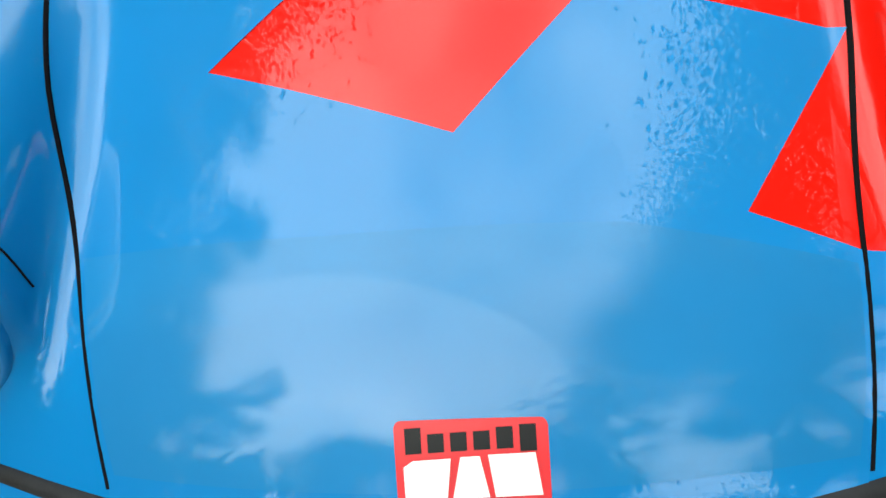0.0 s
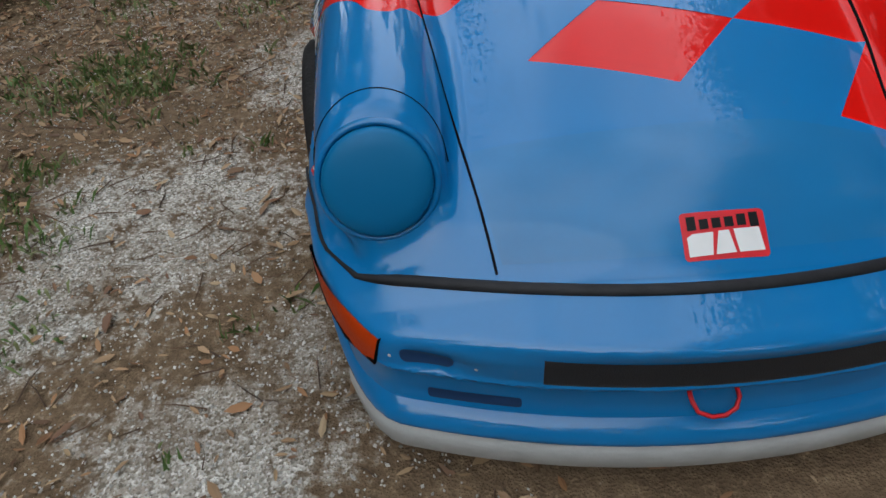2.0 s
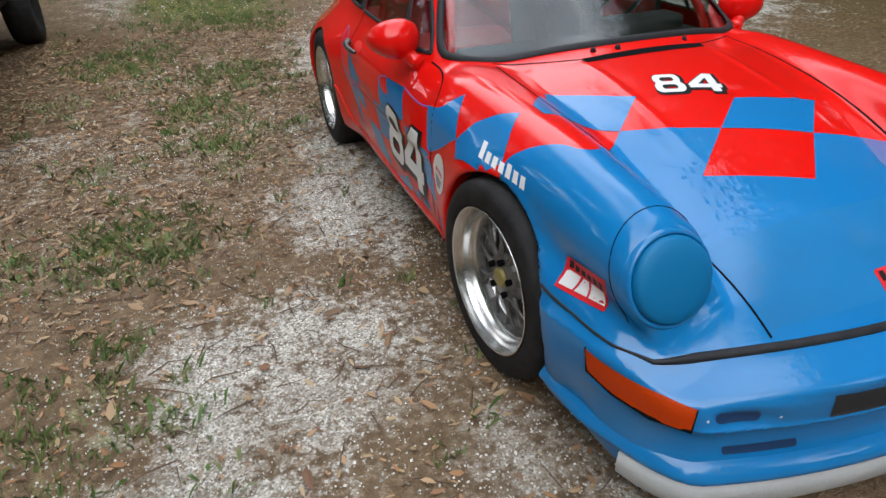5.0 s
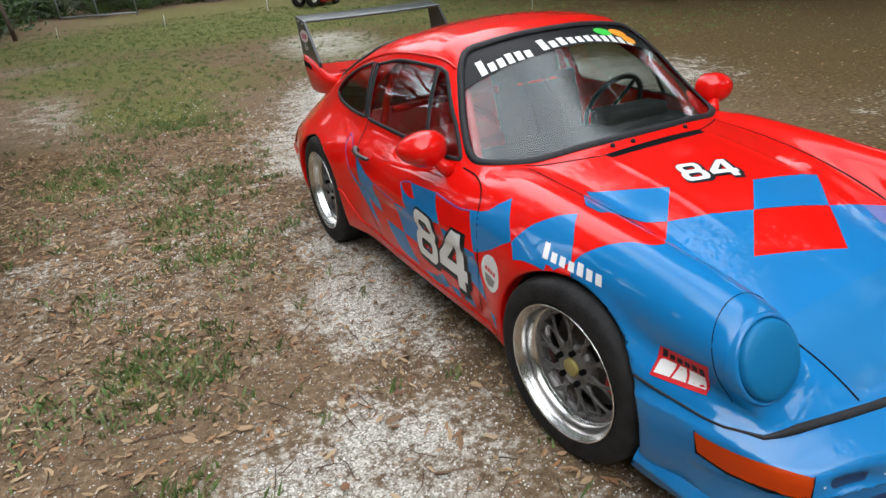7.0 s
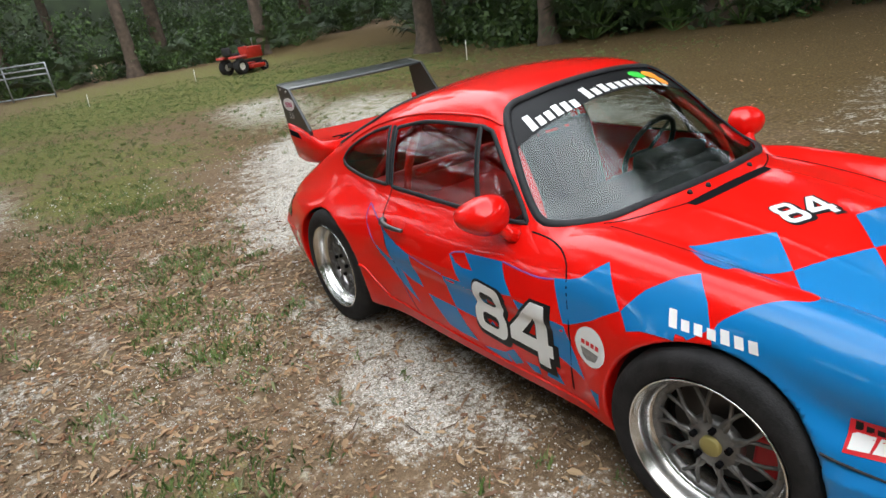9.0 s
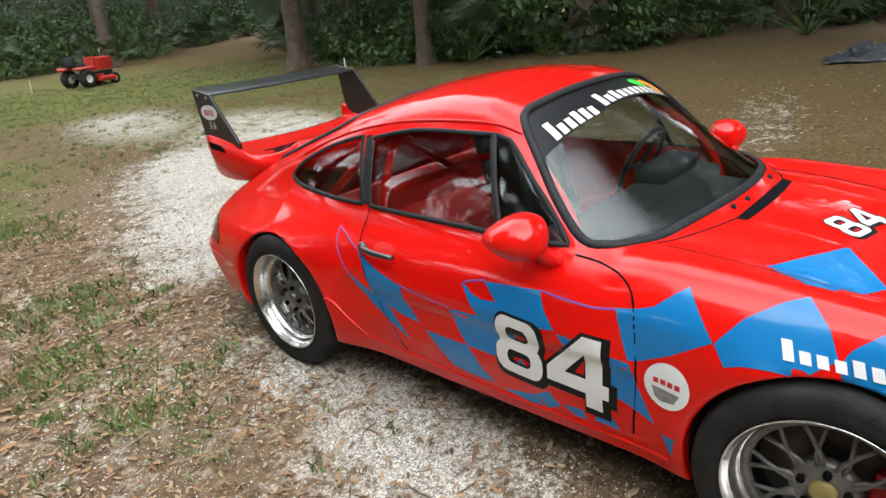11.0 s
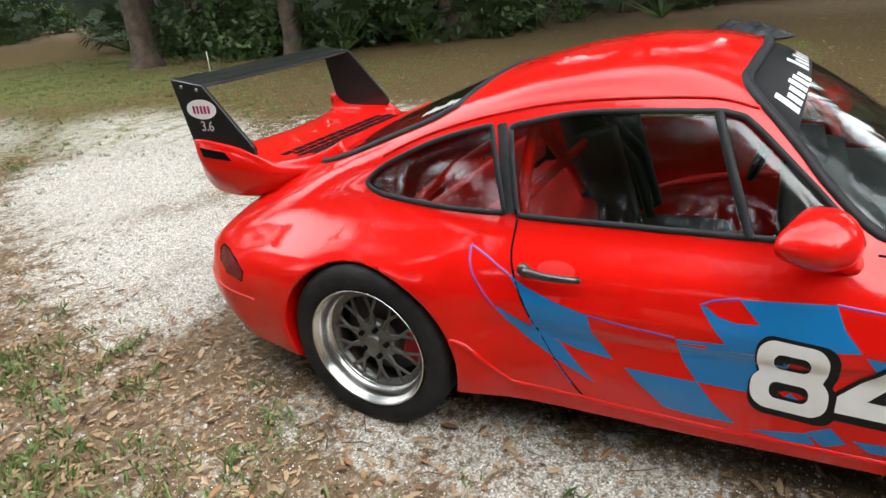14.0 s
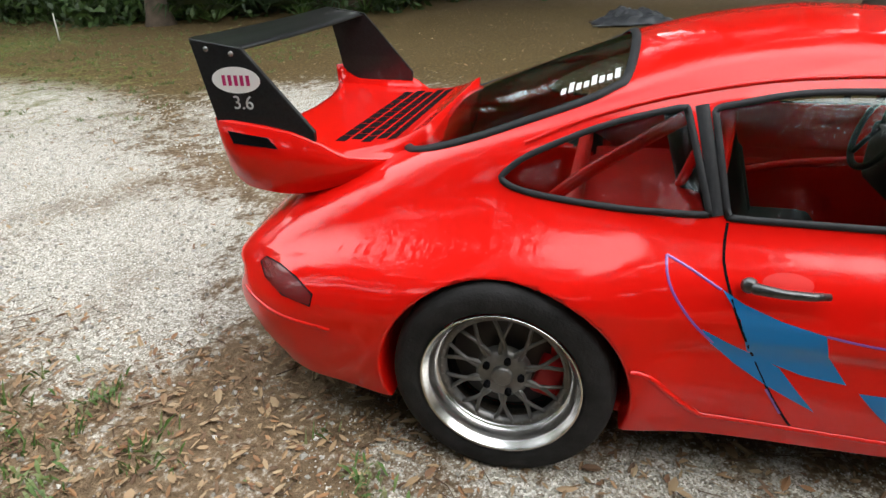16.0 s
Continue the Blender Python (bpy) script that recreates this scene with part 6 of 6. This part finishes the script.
for line, wide, step in ((edge, 8.0, 0.2), (edge2, 7.0, 0.25), (edge3, 4.0, 0.35)):
    for (xa, ya), (xb, yb) in zip(line, line[1:]):
        d = math.hypot(xb - xa, yb - ya)
        for i in range(int(d / step)):
            q = rng.random()
            u = rng.uniform(0, 1) ** 1.5 * wide
            x, y = xa + (xb - xa) * q + (yb - ya) / d * u, ya + (yb - ya) * q - (xb - xa) / d * u
            thick = noise.noise((x * 0.22, y * 0.22, 3.0))
            if rng.random() > 0.55 + 1.1 * thick:
                continue
            hgt = max(0.3, rng.uniform(0.3, 1.4) + 1.6 * thick) + 0.42 * u
            z = float(relief(np.array(x), np.array(y)))
            c = [(x + rng.normal(0, 0.6), y + rng.normal(0, 0.6), z + hgt * rng.uniform(0.05, 1.0) ** 1.3) for _ in range(8)]
            v, f = leaf_cloud(c, 70, 0.34, 0.10, 0.9, 2.4)
            bush_v.append(v)
            bush_f += [tuple(j + nb for j in t) for t in f]
            nb += len(v)
bushes = mesh_object("undergrowth", np.concatenate(bush_v), bush_f, LEAF, None, None, False)
tagged(bushes, "dense green shrubs along the edge of the woods", "shrubs", kind="stuff")


def palmetto(label):
    """Fans of narrow blades on short stalks."""
    t = new("palmetto")
    tagged(t, label, "palm", group="palmettos at the wood's edge")
    for k in range(13):
        bm = bmesh.new()
        a, up = k * 2.4, rng.uniform(0.35, 1.25)
        hub = np.array((math.cos(a) * math.cos(up), math.sin(a) * math.cos(up), math.sin(up))) * rng.uniform(0.6, 1.15)
        tube_mesh(bm, [(0, 0, 0), tuple(hub)], [0.02, 0.01], 5)
        out = hub / np.linalg.norm(hub)
        side = np.cross(out, (0, 0, 1.0))
        side /= np.linalg.norm(side)
        root = bm.verts.new(tuple(hub))
        for j in range(15):
            b = radians(-85 + 170 * j / 14)
            d = out * math.cos(b) + side * math.sin(b)
            w = np.cross(d, np.cross(out, side)) * 0.022
            l = rng.uniform(0.45, 0.6)
            droop = np.array((0, 0, -0.12 - 0.1 * abs(math.sin(b))))
            p, q, e = (bm.verts.new(tuple(c)) for c in (hub + d * l * 0.5 + w, hub + d * l * 0.5 - w, hub + d * l + droop))
            bm.faces.new((root, p, q))
            bm.faces.new((p, e, q))
        part("frond", bm, LEAF, t, smooth=False)
    return t


pal = palmetto("green saw palmetto with fan leaves")
spots = []
for line in (edge, edge2):
    for (xa, ya), (xb, yb) in zip(line, line[1:]):
        for i in range(int(math.hypot(xb - xa, yb - ya) / 0.95)):
            q = rng.random()
            spots.append((xa + (xb - xa) * q + rng.normal(0, 1.1), ya + (yb - ya) * q + rng.normal(0, 1.1)))
for i, (x, y) in enumerate(spots):
    z = float(relief(np.array(x), np.array(y)))
    if i == 0:
        pal.matrix_basis = pose(x, y, z) @ Matrix.Scale(1.2, 4)
    else:
        copy_thing(pal, pose(x, y, z, 0, 0, 53 * i) @ Matrix.Scale(0.75 + 0.55 * ((i * 7) % 10) / 10, 4))

# the far woods; all round and raised, the unseen sides added to block low sky light
SEG = 1440
ang = 2 * np.pi * np.arange(SEG) / SEG
crest = 15.0 + 2.2 * np.sin(17 * ang) + 1.6 * np.sin(31 * ang + 1) + 1.0 * np.sin(83 * ang) + 0.7 * np.sin(197 * ang + 2) + rng.normal(0, 0.45, SEG)
bv, bf = [], []
for a, top in zip(ang, crest):
    R = 40 + 3 * math.sin(5 * a) + 20 * max(0, math.sin(a - 0.5))
    for z in (-1.0, 4.0, 10.0, top):
        bv.append((4 + R * math.cos(a), 8 + R * math.sin(a), z))
for k in range(SEG):
    for j in range(3):
        n = (k + 1) % SEG
        bf.append((4 * k + j, 4 * n + j, 4 * n + j + 1, 4 * k + j + 1))
tagged(mesh_object("backdrop", bv, bf, FARWOOD), "dark far woods, continued unseen all round to block low sky light", "woods", kind="structure")


# ---- things in the clearing ----
def tyre_wheel(parent, x, y, z, r, w, rim_mat, axis="X"):
    g = new("wheel")
    g.parent = parent
    g.matrix_basis = Matrix.Translation((x, y, z))
    bm = bmesh.new()
    lathe(bm, [(-w / 2 * a, r * b) for a, b in ((0.7, 0.44), (1, 0.66), (0.9, 0.93), (0.5, 1.0), (-0.5, 1.0), (-0.9, 0.93), (-1, 0.66), (-0.7, 0.44))], 28)
    part("tyre", bm, TYRE, g)
    bm = bmesh.new()
    for s in (-1, 1):
        lathe(bm, [(s * w * 0.36, r * 0.46), (s * w * 0.30, r * 0.4), (s * w * 0.2, r * 0.2), (s * w * 0.3, 0.001)], 24)
    part("rim", bm, rim_mat, g)
    return g


def tractor():
    """A small garden tractor, nose along +y."""
    t = new("garden_tractor")
    tagged(t, "small red garden tractor with a mower deck, parked on grass", "tractor")
    for name, mat, boxes in (("bonnet", TRACTOR, [(-0.23, 0.35, 0.50, 0.23, 1.02, 0.92, 0.05)]), ("grille", DARK, [(-0.2, 1.0, 0.5, 0.2, 1.04, 0.86, 0.02)]), ("chassis", DARK, [(-0.16, -0.45, 0.28, 0.16, 1.0, 0.46, 0.02)]),
                             ("footplate", TRACTOR, [(-0.42, -0.1, 0.32, 0.42, 0.4, 0.38, 0.02)]), ("seat", DASH, [(-0.22, -0.45, 0.66, 0.22, -0.05, 0.76, 0.04), (-0.22, -0.52, 0.72, 0.22, -0.42, 1.0, 0.04)]),
                             ("mower_deck", TRACTOR, [(-0.55, 0.12, 0.14, 0.55, 0.78, 0.30, 0.05)]), ("dash_panel", TRACTOR, [(-0.2, 0.24, 0.5, 0.2, 0.38, 0.96, 0.03)])):
        bm = bmesh.new()
        for b in boxes:
            box_mesh(bm, *b)
        part(name, bm, mat, t)
    for s in (-1, 1):
        bm = bmesh.new()
        box_mesh(bm, s * 0.36 - 0.16, -0.62, 0.58, s * 0.36 + 0.16, 0.02, 0.68, 0.05)
        part("fender", bm, TRACTOR, t)
        tyre_wheel(t, s * 0.42, -0.30, 0.29 + 0.0, 0.29, 0.24, PALE)
        tyre_wheel(t, s * 0.38, 0.82, 0.19, 0.19, 0.14, PALE)
        bm = bmesh.new()
        bmesh.ops.create_uvsphere(bm, u_segments=12, v_segments=8, radius=0.05, matrix=Matrix.Translation((s * 0.13, 1.04, 0.78)))
        part("headlight", bm, WHITE, t)
    bm = bmesh.new()
    lathe(bm, [(0.012 * math.cos(a), 0.17 + 0.012 * math.sin(a)) for a in np.linspace(0, 2 * math.pi, 9)], 24)
    tube_mesh(bm, [(0, -0.16, 0), (0, 0.16, 0)], 0.01, 6)
    bm.transform(Matrix.Translation((0, 0.16, 1.08)) @ Matrix.Rotation(radians(-55), 4, "X") @ Matrix.Rotation(radians(90), 4, "Y"))
    part("steering_wheel", bm, DASH, t)
    bm = bmesh.new()
    tube_mesh(bm, [(0, 0.18, 1.06), (0, 0.34, 0.85)], 0.016, 6)
    part("steering_column", bm, DARK, t)
    bm = bmesh.new()
    tube_mesh(bm, [(0.12, 0.7, 0.9), (0.12, 0.7, 1.16), (0.15, 0.72, 1.2)], 0.022, 8)
    part("exhaust", bm, HANDLE, t)
    return t


tr = tractor()
tr.matrix_basis = pose(5.6, 24.6, float(relief(np.array(5.6), np.array(24.6))), 0, 0, -68)

gate = new("field_gate")
tagged(gate, "grey tubular metal field gate standing in front of trees", "gate")
gz = float(relief(np.array(-1.7), np.array(30.5)))
for i, z in enumerate((0.15, 0.95, 1.15, 1.35)):
    bm = bmesh.new()
    tube_mesh(bm, [(-1.8, 0, z), (1.8, 0, z)], 0.03, 8)
    part("rail", bm, GALV, gate)
for x in (-1.8, 0.0, 1.8):
    bm = bmesh.new()
    tube_mesh(bm, [(x, 0, 0.05), (x, 0, 1.38)], 0.03, 8)
    part("upright", bm, GALV, gate)
gate.matrix_basis = pose(-1.7, 30.5, gz, 0, 0, -38)
for k, (x, y, h) in enumerate([(3.9, 24.7, 0.4), (0.1, 22.9, 0.35), (8.2, 13.9, 0.5), (-3.0, 23.0, 0.3)]):
    st = new("marker_stake")
    tagged(st, "thin white marker stake in the grass", "stake", group="white stakes")
    bm = bmesh.new()
    tube_mesh(bm, [(0, 0, -0.05), (0.01, 0, h * 0.5), (0.03, 0.01, h)], [0.016, 0.015, 0.013], 8)
    part("rod", bm, PALE, st)
    bm = bmesh.new()
    bmesh.ops.create_cone(bm, segments=8, radius1=0.017, radius2=0.013, depth=0.03, cap_ends=True, matrix=Matrix.Translation((0.03, 0.01, h)))
    part("cap", bm, PALE, st)
    st.matrix_basis = pose(x, y, float(relief(np.array(x), np.array(y))))
fp = new("fence_post")
tagged(fp, "weathered wooden fence post leaning at the field's edge", "post")
bm = bmesh.new()
tube_mesh(bm, [(0, 0, -0.1), (-0.05, 0, 0.7), (-0.12, 0.02, 1.5)], [0.07, 0.065, 0.06], 10)
part("timber", bm, BARK, fp)
fp.matrix_basis = pose(-4.2, 24.0, float(relief(np.array(-4.2), np.array(24.0))))

bm = bmesh.new()
bmesh.ops.create_grid(bm, x_segments=46, y_segments=26, size=1.0)
for v in bm.verts:
    x, y = v.co.x, v.co.y
    fall = max(0.0, 1 - (x * x) ** 1.5 - (y * y) ** 1.5)
    v.co = Vector((x * 0.75 + 0.08 * math.sin(9 * y), y * 0.5 + 0.06 * math.sin(7 * x), 0.01 + fall * (0.13 + 0.22 * abs(noise.noise((x * 3.5, y * 4, 0))) + 0.2 * noise.noise((x * 2, y * 2, 5)))))
tarp = part("tarpaulin", bm, TARP, None)
tarp.matrix_basis = pose(11.0, 2.9, float(relief(np.array(11.0), np.array(2.9))), 0, 0, 100)
sol = tarp.modifiers.new("thickness", "SOLIDIFY")
sol.thickness = 0.01
tagged(tarp, "crumpled dark grey tarpaulin lying on the ground", "tarpaulin")

truck = new("parked_truck")
tagged(truck, "dark parked truck with a black tyre, at the drive's edge", "truck")
tyre_wheel(truck, 0, 0, 0.37, 0.37, 0.26, DARK)
tyre_wheel(truck, -1.6, 0, 0.37, 0.37, 0.26, DARK)
bm = bmesh.new()
box_mesh(bm, -1.75, -0.75, 0.45, 0.02, 4.2, 1.05, 0.12)
part("body", bm, TRUCK, truck)
bm = bmesh.new()
box_mesh(bm, -1.6, 0.9, 1.05, -0.12, 2.9, 1.6, 0.15)
part("cab", bm, TRUCK, truck)
bm = bmesh.new()
box_mesh(bm, -1.78, -0.86, 0.42, 0.04, -0.74, 0.6, 0.04)
part("bumper", bm, HANDLE, truck)
tyre_wheel(truck, 0, 3.2, 0.37, 0.37, 0.26, DARK)
tyre_wheel(truck, -1.6, 3.2, 0.37, 0.37, 0.26, DARK)
truck.matrix_basis = pose(-3.02, 3.85, 0, 0, 0, 3)
